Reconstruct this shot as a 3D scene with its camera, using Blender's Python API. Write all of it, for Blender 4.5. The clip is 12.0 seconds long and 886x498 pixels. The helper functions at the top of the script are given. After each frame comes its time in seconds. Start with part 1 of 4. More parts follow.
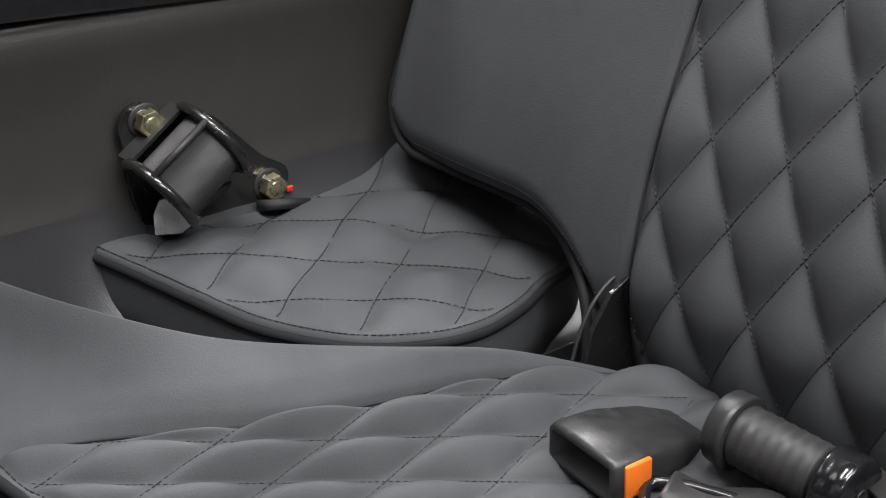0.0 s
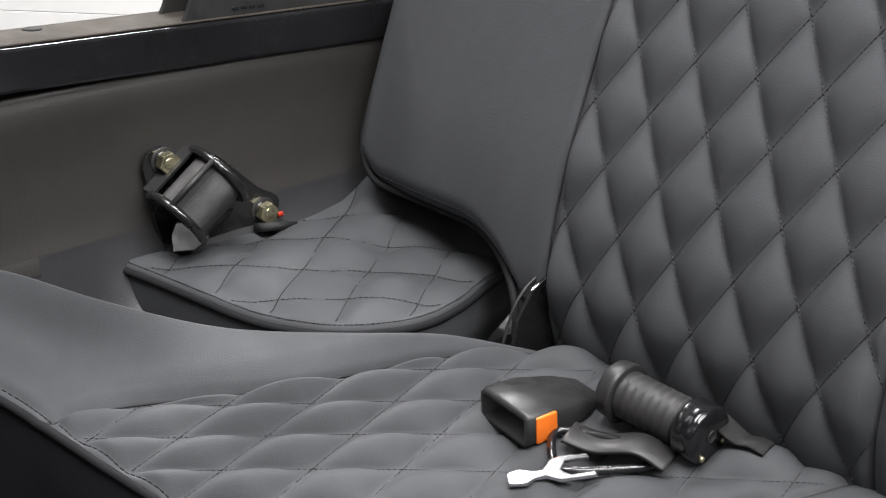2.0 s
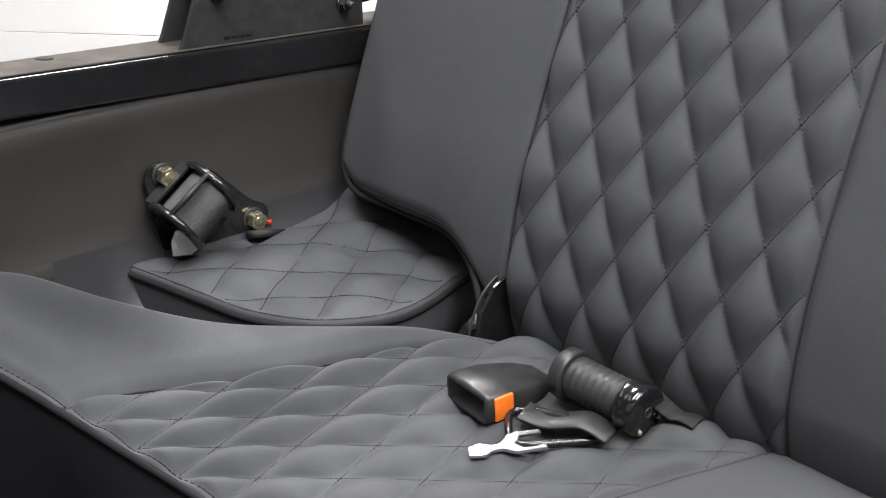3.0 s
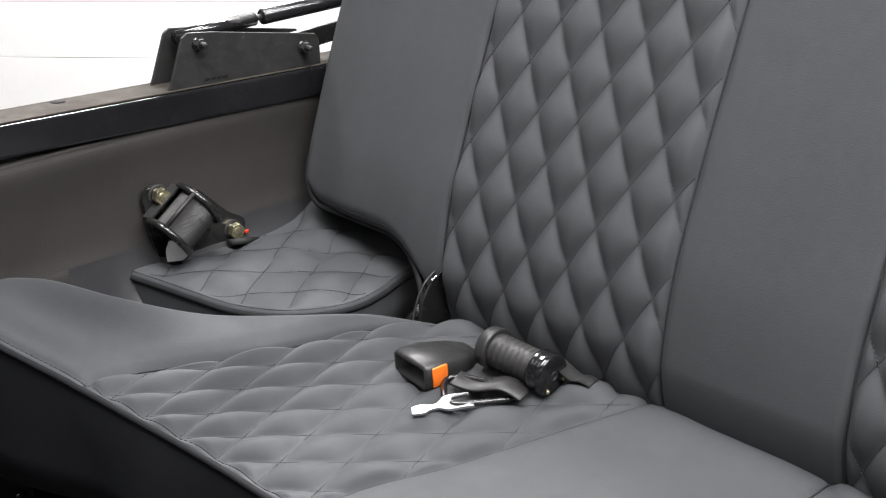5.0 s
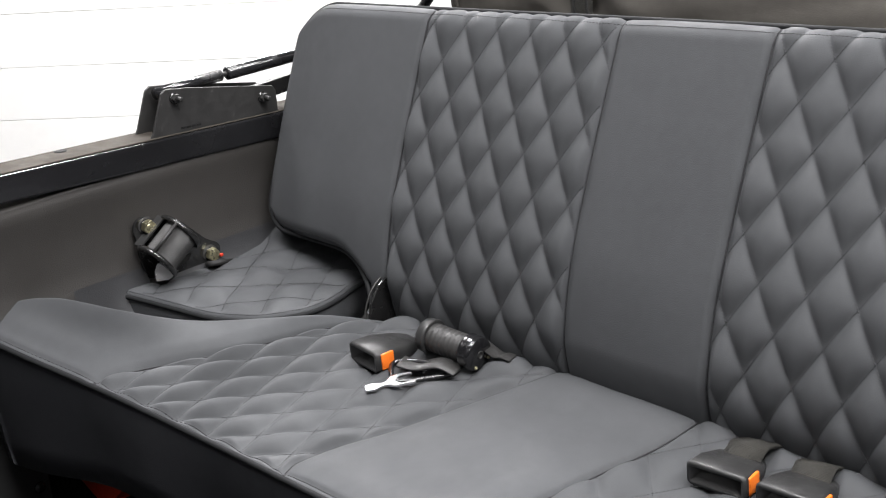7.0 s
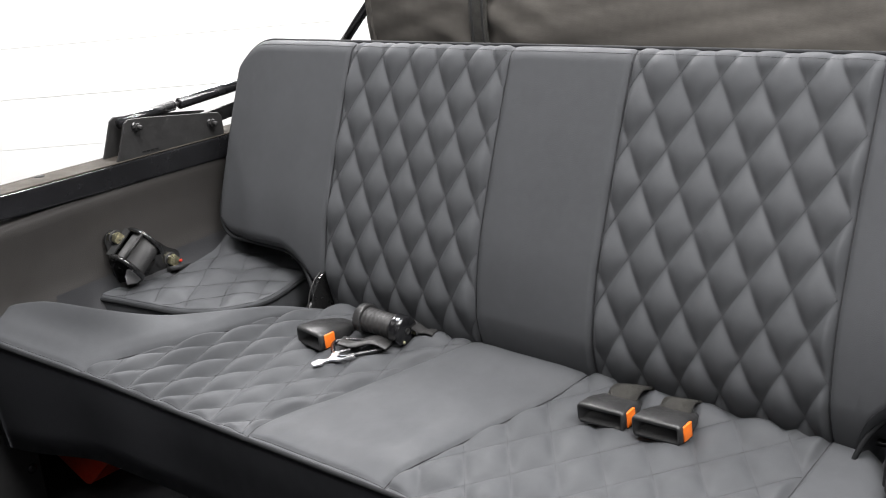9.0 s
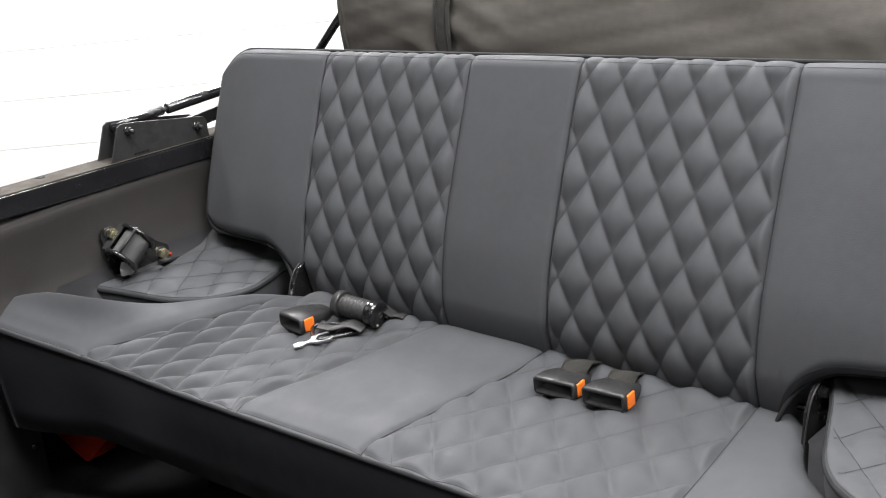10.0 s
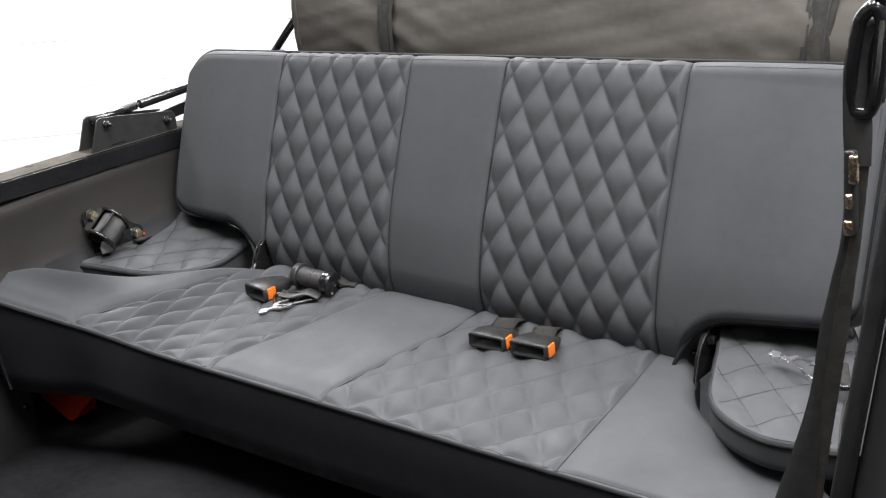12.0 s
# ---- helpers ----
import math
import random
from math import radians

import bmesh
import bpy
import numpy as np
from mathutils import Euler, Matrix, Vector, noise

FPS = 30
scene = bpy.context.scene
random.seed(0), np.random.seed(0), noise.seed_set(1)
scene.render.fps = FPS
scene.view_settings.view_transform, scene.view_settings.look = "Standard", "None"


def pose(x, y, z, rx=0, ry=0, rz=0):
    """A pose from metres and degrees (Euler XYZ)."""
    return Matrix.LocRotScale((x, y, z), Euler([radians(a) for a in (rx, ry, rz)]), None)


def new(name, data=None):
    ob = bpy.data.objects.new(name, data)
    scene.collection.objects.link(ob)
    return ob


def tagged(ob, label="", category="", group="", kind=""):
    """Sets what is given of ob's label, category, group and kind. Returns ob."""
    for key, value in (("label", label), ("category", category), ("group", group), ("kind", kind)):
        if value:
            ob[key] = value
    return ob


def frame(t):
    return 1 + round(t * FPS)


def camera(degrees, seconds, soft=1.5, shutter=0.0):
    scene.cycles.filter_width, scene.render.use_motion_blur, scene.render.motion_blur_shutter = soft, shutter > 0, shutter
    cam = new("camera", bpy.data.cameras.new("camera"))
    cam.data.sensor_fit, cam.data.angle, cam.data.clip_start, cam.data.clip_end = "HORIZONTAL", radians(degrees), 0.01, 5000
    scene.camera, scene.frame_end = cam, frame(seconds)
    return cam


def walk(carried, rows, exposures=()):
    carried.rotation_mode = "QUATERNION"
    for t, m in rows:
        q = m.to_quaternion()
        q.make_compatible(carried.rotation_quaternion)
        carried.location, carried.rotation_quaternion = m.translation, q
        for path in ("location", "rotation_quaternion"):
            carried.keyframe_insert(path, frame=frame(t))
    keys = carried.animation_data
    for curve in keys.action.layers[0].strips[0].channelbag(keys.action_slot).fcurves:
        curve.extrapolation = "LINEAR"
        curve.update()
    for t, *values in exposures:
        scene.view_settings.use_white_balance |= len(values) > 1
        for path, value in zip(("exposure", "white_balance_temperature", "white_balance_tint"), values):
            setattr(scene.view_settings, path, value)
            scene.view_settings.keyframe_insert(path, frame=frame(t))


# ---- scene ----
EXPOSURE = 0.07
cam = camera(34.0, 12.0, soft=1.05)
# seconds, x, y, z, yaw, pitch, lean
ROWS = [
    (0.0, 0.0618, -0.2573, 0.9397, 50.166, -24.063, -0.122),
    (0.5, 0.1066, -0.2836, 0.9573, 50.328, -23.701, 0.057),
    (1.0, 0.1597, -0.3178, 0.9800, 50.275, -23.370, 0.283),
    (1.5, 0.2113, -0.3523, 1.0012, 50.124, -23.022, 0.573),
    (2.0, 0.2707, -0.3863, 1.0241, 50.137, -22.677, 0.726),
    (2.5, 0.3309, -0.4225, 1.0480, 50.063, -22.422, 0.976),
    (3.0, 0.3900, -0.4521, 1.0694, 50.101, -22.191, 1.279),
    (5.0, 0.6199, -0.6052, 1.1763, 48.975, -22.088, 2.369),
    (5.5, 0.6796, -0.6508, 1.2021, 48.577, -21.889, 2.639),
    (6.0, 0.7455, -0.6994, 1.2200, 48.227, -21.338, 2.973),
    (6.5, 0.8100, -0.7496, 1.2371, 47.761, -20.877, 3.830),
    (7.0, 0.8831, -0.8017, 1.2516, 47.338, -20.335, 4.512),
    (9.0, 1.1298, -1.0286, 1.3397, 44.420, -19.952, 6.107),
    (9.5, 1.1997, -1.0910, 1.3723, 43.950, -20.152, 6.312),
    (10.0, 1.2756, -1.1621, 1.4041, 43.441, -20.284, 6.424),
    (10.5, 1.3474, -1.2304, 1.4311, 42.980, -20.361, 6.400),
    (11.0, 1.4135, -1.3053, 1.4636, 42.288, -20.611, 6.413),
    (11.5, 1.4647, -1.3699, 1.4893, 41.598, -20.837, 6.362),
    (12.0, 1.4867, -1.4095, 1.4950, 40.900, -20.867, 6.175),
]


def aim(x, y, z, yaw, pitch, lean):
    return pose(x, y, z, 0, 0, yaw) @ pose(0, 0, 0, pitch) @ pose(0, 0, 0, 0, lean) @ pose(0, 0, 0, 90)


walk(cam, [(t, aim(*r)) for t, *r in ROWS], exposures=[(0.0, EXPOSURE - 0.40), (1.5, EXPOSURE - 0.27), (3.0, EXPOSURE - 0.16), (5.5, EXPOSURE - 0.06), (7.0, EXPOSURE - 0.08), (9.5, EXPOSURE - 0.08), (12.0, EXPOSURE - 0.07)])

# ---- light ----
world = bpy.data.worlds.new("world")
scene.world = world
world.use_nodes = True
world.node_tree.nodes["Background"].inputs[0].default_value = (0.9, 0.95, 1.0, 1)
world.node_tree.nodes["Background"].inputs[1].default_value = 0.02


def unseen_lamp(x, y, z, sx, sy, power, tint=(1.0, 0.983, 0.992)):
    data = bpy.data.lights.new("unseen_lamp", "AREA")
    data.shape, data.size, data.size_y, data.energy, data.color = "RECTANGLE", sx, sy, power, tint
    ob = new("unseen_lamp", data)
    ob.location = (x, y, z)
    return ob


# unseen soft lamps added under the ceiling, most of them on the open door side
for lx, ly, power in ((2.0, -0.1, 130), (0.6, -0.1, 88), (-0.6, -0.5, 90), (2.6, 1.6, 125), (-2.6, -1.4, 15), (3.4, -3.3, 140)):
    unseen_lamp(lx, ly, 3.28, 0.5, 1.6, power)
# two more added along the board wall to brighten it
for lx, ly in ((-1.75, 2.38), (-3.05, 1.36)):
    unseen_lamp(lx, ly, 3.28, 0.5, 1.4, 235)


# ---- materials ----
def material(name, colour, rough=0.5, metal=0.0, grain=0.0, grain_size=400.0, vary=0.12, vary_size=9.0, spec=0.5,
             kind="noise", sheen=0.0, coat=0.0, rough_vary=0.12, wear=None, wear_size=30.0, wear_from=0.6):
    m = bpy.data.materials.new(name)
    m.use_nodes = True
    nt = m.node_tree
    b = nt.nodes["Principled BSDF"]
    b.inputs["Metallic"].default_value = metal
    b.inputs["Specular IOR Level"].default_value = spec
    b.inputs["Sheen Weight"].default_value = sheen
    b.inputs["Coat Weight"].default_value = coat
    b.inputs["Coat Roughness"].default_value = 0.15
    co = nt.nodes.new("ShaderNodeTexCoord")

    def tex(size, detail=4.0):
        n = nt.nodes.new("ShaderNodeTexNoise")
        n.inputs["Scale"].default_value, n.inputs["Detail"].default_value = size, detail
        nt.links.new(co.outputs["Object"], n.inputs["Vector"])
        return n

    def ramp(source, lo, hi, a, c):
        r = nt.nodes.new("ShaderNodeMapRange")
        for k, v in zip(("From Min", "From Max", "To Min", "To Max"), (lo, hi, a, c)):
            r.inputs[k].default_value = v
        nt.links.new(source, r.inputs["Value"])
        return r.outputs["Result"]

    big, small = tex(vary_size), tex(vary_size * 14)
    mixed = nt.nodes.new("ShaderNodeMath")
    mixed.operation = "ADD"
    nt.links.new(ramp(big.outputs["Fac"], 0.3, 0.7, 1 - vary, 1 + vary), mixed.inputs[0])
    nt.links.new(ramp(small.outputs["Fac"], 0.3, 0.7, -vary * 0.5, vary * 0.5), mixed.inputs[1])
    mul = nt.nodes.new("ShaderNodeVectorMath")
    mul.operation = "SCALE"
    mul.inputs[0].default_value = colour
    nt.links.new(mixed.outputs[0], mul.inputs["Scale"])
    out = mul.outputs[0]
    if wear:
        w = tex(wear_size, 8.0)
        mx = nt.nodes.new("ShaderNodeMix")
        mx.data_type = "RGBA"
        nt.links.new(ramp(w.outputs["Fac"], wear_from, wear_from + 0.08, 0, 1), mx.inputs["Factor"])
        nt.links.new(out, mx.inputs["A"])
        mx.inputs["B"].default_value = (*wear, 1)
        out = mx.outputs["Result"]
    nt.links.new(out, b.inputs["Base Color"])
    nt.links.new(ramp(tex(vary_size * 3).outputs["Fac"], 0.3, 0.7, max(0.03, rough - rough_vary), min(1, rough + rough_vary)), b.inputs["Roughness"])
    if grain:
        bump = nt.nodes.new("ShaderNodeBump")
        bump.inputs["Strength"].default_value, bump.inputs["Distance"].default_value = min(1.0, grain), 0.0006
        if kind == "leather":
            v = nt.nodes.new("ShaderNodeTexVoronoi")
            v.feature = "SMOOTH_F1"
            v.inputs["Scale"].default_value = grain_size
            warp = tex(grain_size * 0.5)
            add = nt.nodes.new("ShaderNodeVectorMath")
            add.operation = "MULTIPLY_ADD"
            nt.links.new(warp.outputs["Color"], add.inputs[0])
            add.inputs[1].default_value = (0.004, 0.004, 0.004)
            nt.links.new(co.outputs["Object"], add.inputs[2])
            nt.links.new(add.outputs[0], v.inputs["Vector"])
            nt.links.new(v.outputs["Distance"], bump.inputs["Height"])
        elif kind == "weave":
            waves = []
            for axis in ("X", "Z"):
                w = nt.nodes.new("ShaderNodeTexWave")
                w.bands_direction = axis
                w.inputs["Scale"].default_value = grain_size
                nt.links.new(co.outputs["Object"], w.inputs["Vector"])
                waves.append(w)
            s = nt.nodes.new("ShaderNodeMath")
            nt.links.new(waves[0].outputs["Fac"], s.inputs[0])
            nt.links.new(waves[1].outputs["Fac"], s.inputs[1])
            nt.links.new(s.outputs[0], bump.inputs["Height"])
        else:
            nt.links.new(tex(grain_size, 6.0).outputs["Fac"], bump.inputs["Height"])
        nt.links.new(bump.outputs["Normal"], b.inputs["Normal"])
    return m


LEATHER = material("grey leatherette", (0.057, 0.0592, 0.0624), 0.70, spec=0.20, grain=0.28, grain_size=900, kind="leather", vary=0.07, vary_size=5)
LEATHER_DARK = material("grey leatherette boxing", (0.045, 0.0468, 0.0495), 0.52, spec=0.4, grain=0.35, grain_size=800, kind="leather", vary=0.08, vary_size=6)
# seat boxing is the same leather, its shade put into a darker colour
SHADED_BOXING = material("leatherette boxing, shade in its colour", (0.018, 0.0187, 0.021), 0.5, spec=0.3, grain=0.3, grain_size=700, kind="leather", vary=0.08, vary_size=6)
PIPING = material("leatherette piping", (0.015, 0.0156, 0.0165), 0.75, spec=0.12, grain=0.2, grain_size=600, kind="leather", vary=0.05)
THREAD_GREY = material("grey stitching thread", (0.030, 0.031, 0.033), 0.7, vary=0.2, vary_size=80)
THREAD = material("dark stitching thread", (0.016, 0.016, 0.018), 0.8, vary=0.2, vary_size=80)
VINYL = material("dark brown-grey trim vinyl", (0.038, 0.0355, 0.033), 0.52, spec=0.42, grain=0.4, grain_size=620, kind="leather", vary=0.1, vary_size=3)
BOX_VINYL = material("black wheel box vinyl", (0.036, 0.0365, 0.0385), 0.42, spec=0.5, grain=0.35, grain_size=620, kind="leather", vary=0.12, vary_size=4)
GLOSS_BLACK = material("gloss black paint", (0.010, 0.010, 0.011), 0.22, grain=0.06, grain_size=60, vary=0.3, wear=(0.05, 0.045, 0.04), wear_size=55, wear_from=0.74, coat=0.5)
RAIL_TOP = material("satin brown rail paint", (0.042, 0.037, 0.031), 0.8, spec=0.12, grain=0.1, grain_size=120, vary=0.15, vary_size=12)
BLACK_STEEL = material("black painted steel", (0.012, 0.012, 0.012), 0.20, coat=0.5, grain=0.08, grain_size=220, vary=0.25, vary_size=25, wear=(0.06, 0.058, 0.055), wear_size=70, wear_from=0.7)
DULL_STEEL = material("dusty black plate", (0.022, 0.0215, 0.021), 0.5, grain=0.3, grain_size=160, vary=0.2, vary_size=30, wear=(0.075, 0.072, 0.068), wear_size=60, wear_from=0.66)
ZINC = material("yellow zinc plated bolt", (0.70, 0.65, 0.43), 0.34, metal=1.0, grain=0.15, grain_size=300, vary=0.14, vary_size=60)
CHROME = material("chromed steel", (0.78, 0.78, 0.79), 0.20, metal=1.0, vary=0.05, grain=0.05, grain_size=150)
PLASTIC = material("worn black plastic", (0.022, 0.022, 0.022), 0.4, grain=0.3, grain_size=420, vary=0.2, vary_size=40, wear=(0.07, 0.068, 0.062), wear_size=110, wear_from=0.68)
ORANGE = material("orange push button", (0.80, 0.17, 0.015), 0.45, vary=0.08, vary_size=60, wear=(0.45, 0.12, 0.03), wear_size=160, wear_from=0.7)
SPOOL = material("dusty wound webbing", (0.024, 0.0235, 0.023), 0.52, grain=0.2, grain_size=500, vary=0.2, vary_size=25)
WEBBING = material("black seat belt webbing", (0.015, 0.0145, 0.014), 0.75, grain=0.5, grain_size=450, kind="weave", vary=0.2, vary_size=20)
OLD_WEBBING = material("dusty grey webbing", (0.036, 0.034, 0.028), 0.85, grain=1.0, grain_size=450, kind="weave", vary=0.3, vary_size=30)
CANVAS = material("black soft-top canvas", (0.066, 0.061, 0.054), 0.9, grain=0.35, grain_size=420, vary=0.14, vary_size=5, spec=0.2)
# the warm glint of the belt slides is put into this colour
GLINT_STEEL = material("steel with a warm glint in its colour", (0.95, 0.72, 0.52), 0.24, metal=1.0, vary=0.15, vary_size=60)
CARPET = material("black floor mat", (0.021, 0.0212, 0.0235), 0.9, spec=0.10, grain=1.0, grain_size=300, vary=0.35, vary_size=5)
RED = material("red painted steel", (0.52, 0.040, 0.018), 0.4, grain=0.15, grain_size=150, vary=0.2, vary_size=15)
WHITE = material("white painted boards", (0.82, 0.815, 0.80), 0.6, grain=0.1, grain_size=40, vary=0.02, vary_size=2)
GREY_WALL = material("dark grey for unseen walls", (0.09, 0.09, 0.092), 0.7, grain=0.1, grain_size=40, vary=0.05, vary_size=2)
GREY_TRIM = material("grey padded trim", (0.042, 0.042, 0.044), 0.55, grain=0.3, grain_size=300, kind="leather", vary=0.1, vary_size=6)
CONCRETE = material("grey workshop floor", (0.13, 0.13, 0.125), 0.55, grain=0.2, grain_size=60, vary=0.12, vary_size=1.5)
RUBBER = material("black rubber", (0.012, 0.012, 0.012), 0.6, vary=0.2, grain=0.2, grain_size=200)
BODY = material("black body paint", (0.012, 0.012, 0.013), 0.3, vary=0.2, coat=0.3)
HOLE_SHADE = material("shade inside a drilled hole", (0.004, 0.004, 0.004), 0.9)


# ---- mesh helpers ----
def part(name, bm, mat, parent=None, label="", smooth=True):
    """Links a bmesh or a (verts, faces) pair as one mesh object under parent."""
    me = bpy.data.meshes.new(name)
    if isinstance(bm, tuple):
        me.from_pydata([tuple(v) for v in bm[0]], [], bm[1])
    else:
        bmesh.ops.recalc_face_normals(bm, faces=bm.faces)
        bm.to_mesh(me)
        bm.free()
    me.materials.append(mat)
    if smooth:
        me.shade_smooth()
    ob = new(name, me)
    if parent:
        ob.parent = parent
    if label:
        ob["label"] = label
    return ob


def thing(name, label, category, group="", kind="", at=None):
    ob = new(name)
    ob.empty_display_size = 0.05
    if at is not None:
        ob.matrix_basis = at
    return tagged(ob, label, category, group, kind)


def grid(fn, us, vs, flip=False):
    verts = [fn(u, v) for v in vs for u in us]
    n = len(us)
    faces = []
    for j in range(len(vs) - 1):
        for i in range(n - 1):
            q = (j * n + i, j * n + i + 1, (j + 1) * n + i + 1, (j + 1) * n + i)
            faces.append(q[::-1] if flip else q)
    return verts, faces


def spline(points, n, closed=False):
    """Points along a Catmull-Rom curve through a few control points."""
    p = [Vector(q) for q in points]
    m = len(p)
    out = []
    spans = m if closed else m - 1
    for i in range(spans):
        a, b, c, d = (p[(i + k) % m] if closed else p[min(max(i + k, 0), m - 1)] for k in (-1, 0, 1, 2))
        for j in range(n):
            t = j / n
            out.append(0.5 * ((2 * b) + (c - a) * t + (2 * a - 5 * b + 4 * c - d) * t * t + (3 * b - a - 3 * c + d) * t ** 3))
    if not closed:
        out.append(p[-1])
    return out


def tube(points, r, seg=10, closed=False, cap=True, squash=1.0):
    pts = [Vector(q) for q in points]
    n = len(pts)
    verts, faces = [], []
    up = None
    for i, q in enumerate(pts):
        a = pts[(i - 1) % n] if closed or i else q
        b = pts[(i + 1) % n] if closed or i < n - 1 else q
        t = (b - a).normalized()
        if up is None:
            up = Vector((0, 0, 1)) if abs(t.z) < 0.9 else Vector((1, 0, 0))
        side = t.cross(up).normalized()
        up = side.cross(t).normalized()
        rr = r[i] if isinstance(r, (list, tuple)) else r
        for k in range(seg):
            w = 2 * math.pi * k / seg
            verts.append(q + side * (math.cos(w) * rr) + up * (math.sin(w) * rr * squash))
    for i in range(n if closed else n - 1):
        for k in range(seg):
            a, b = i * seg, ((i + 1) % n) * seg
            faces.append((a + k, a + (k + 1) % seg, b + (k + 1) % seg, b + k))
    if cap and not closed:
        faces.append(tuple(range(seg))[::-1])
        faces.append(tuple((n - 1) * seg + k for k in range(seg)))
    return verts, faces


def ribbon(points, across, width, thick):
    """A flat strap along points, its width lying along the vector across."""
    pts = [Vector(q) for q in points]
    verts, faces = [], []
    for i, q in enumerate(pts):
        t = (pts[min(i + 1, len(pts) - 1)] - pts[max(i - 1, 0)]).normalized()
        c = across[i] if isinstance(across, list) else across
        c = Vector(c)
        c = (c - t * c.dot(t)).normalized()
        nrm = t.cross(c)
        for a, b in ((-1, -1), (-0.94, 1), (0, 1.15), (0.94, 1), (1, -1)):
            verts.append(q + c * (a * width / 2) + nrm * (b * thick / 2))
    for i in range(len(pts) - 1):
        for k in range(5):
            a, b = i * 5, (i + 1) * 5
            faces.append((a + k, a + (k + 1) % 5, b + (k + 1) % 5, b + k))
    faces += [(0, 1, 2, 3, 4)[::-1], tuple((len(pts) - 1) * 5 + k for k in range(5))]
    return verts, faces


def box(sx, sy, sz, bevel=0.0, at=(0, 0, 0), seg=2):
    bm = bmesh.new()
    bmesh.ops.create_cube(bm, size=1, matrix=Matrix.Translation(at) @ Matrix.Diagonal((sx, sy, sz, 1)))
    if bevel:
        bmesh.ops.bevel(bm, geom=bm.edges[:], offset=bevel, segments=seg, affect="EDGES", profile=0.6)
    return bm


def span(lo, hi, bevel=0.0, seg=2):
    lo, hi = Vector(lo), Vector(hi)
    return box(*(hi - lo), bevel, (lo + hi) / 2, seg)


def turned(profile, m=Matrix(), seg=32):
    """A solid turned round its z axis from (radius, z) pairs, set at the pose m."""
    verts, faces = [], []
    for r, z in profile:
        for k in range(seg):
            w = 2 * math.pi * k / seg
            verts.append(m @ Vector((r * math.cos(w), r * math.sin(w), z)))
    for i in range(len(profile) - 1):
        for k in range(seg):
            faces.append((i * seg + k, i * seg + (k + 1) % seg, (i + 1) * seg + (k + 1) % seg, (i + 1) * seg + k))
    faces.append(tuple(range(seg))[::-1])
    faces.append(tuple((len(profile) - 1) * seg + k for k in range(seg)))
    return verts, faces


def plate(outline, thick, bevel=0.0, m=Matrix()):
    """A flat plate cut to an outline in x and y, thick along z."""
    bm = bmesh.new()
    f = bm.faces.new([bm.verts.new((x, y, 0)) for x, y in outline])
    r = bmesh.ops.extrude_face_region(bm, geom=[f])
    bmesh.ops.translate(bm, verts=[v for v in r["geom"] if isinstance(v, bmesh.types.BMVert)], vec=(0, 0, thick))
    if bevel:
        bmesh.ops.recalc_face_normals(bm, faces=bm.faces)
        bmesh.ops.bevel(bm, geom=[e for e in bm.edges if abs(e.verts[0].co.z - e.verts[1].co.z) < 1e-6], offset=bevel, segments=2, affect="EDGES", profile=0.6)
    bmesh.ops.transform(bm, matrix=m, verts=bm.verts)
    return bm


def steps(a, b, size):
    n = max(2, round(abs(b - a) / size))
    return [a + (b - a) * i / n for i in range(n + 1)]


def smooth01(t):
    t = min(1.0, max(0.0, t))
    return t * t * (3 - 2 * t)


def ridge(a, b):
    """A tufted diamond with deep creases where b is whole and shallow ones where a is."""
    fa = (math.sin(math.pi * a) ** 2 + 0.004) ** 0.30 - 0.19
    fb = (math.sin(math.pi * b) ** 2 + 0.002) ** 0.27 - 0.187
    return fb * (0.03 + 0.97 * fa)


def pillow(a, b):
    """Height of a tufted diamond, 0 on the sewn lines where a or b is whole."""
    p = math.sin(math.pi * a) * math.sin(math.pi * b)
    return (p * p + 0.003) ** 0.29 - 0.1855


def rounded(d, r):
    t = min(1.0, max(0.0, d / r))
    return r * (math.sqrt(max(0.0, 1 - (1 - t) ** 2)))


def stitches(runs, surface, thick=0.00033, length=0.0026, gap=0.0015, lift=0.0004):
    """Short thread dashes along runs of (p, q) pairs laid on surface(p, q) -> place, normal."""
    verts, faces = [], []
    for run in runs:
        pts = [surface(*q) for q in run]
        left = 0.0
        for (a, na), (b, nb) in zip(pts, pts[1:]):
            d = (b - a).length
            if d < 1e-6:
                continue
            t = (b - a) / d
            pos = left
            while pos + length <= d + 0.002:
                side = t.cross(na).normalized() * thick
                top = na.normalized() * thick
                c0, c1 = a + t * pos + na * lift, a + t * (pos + length) + na * lift
                k = len(verts)
                for c in (c0, c1):
                    verts.extend((c - side - top, c + side - top, c + side * 0.7 + top, c - side * 0.7 + top))
                faces.extend(((k, k + 1, k + 2, k + 3), (k + 7, k + 6, k + 5, k + 4), (k, k + 4, k + 5, k + 1), (k + 1, k + 5, k + 6, k + 2), (k + 2, k + 6, k + 7, k + 3), (k + 3, k + 7, k + 4, k)))
                pos += length + gap
            left = max(0.0, pos - d)
    return verts, faces


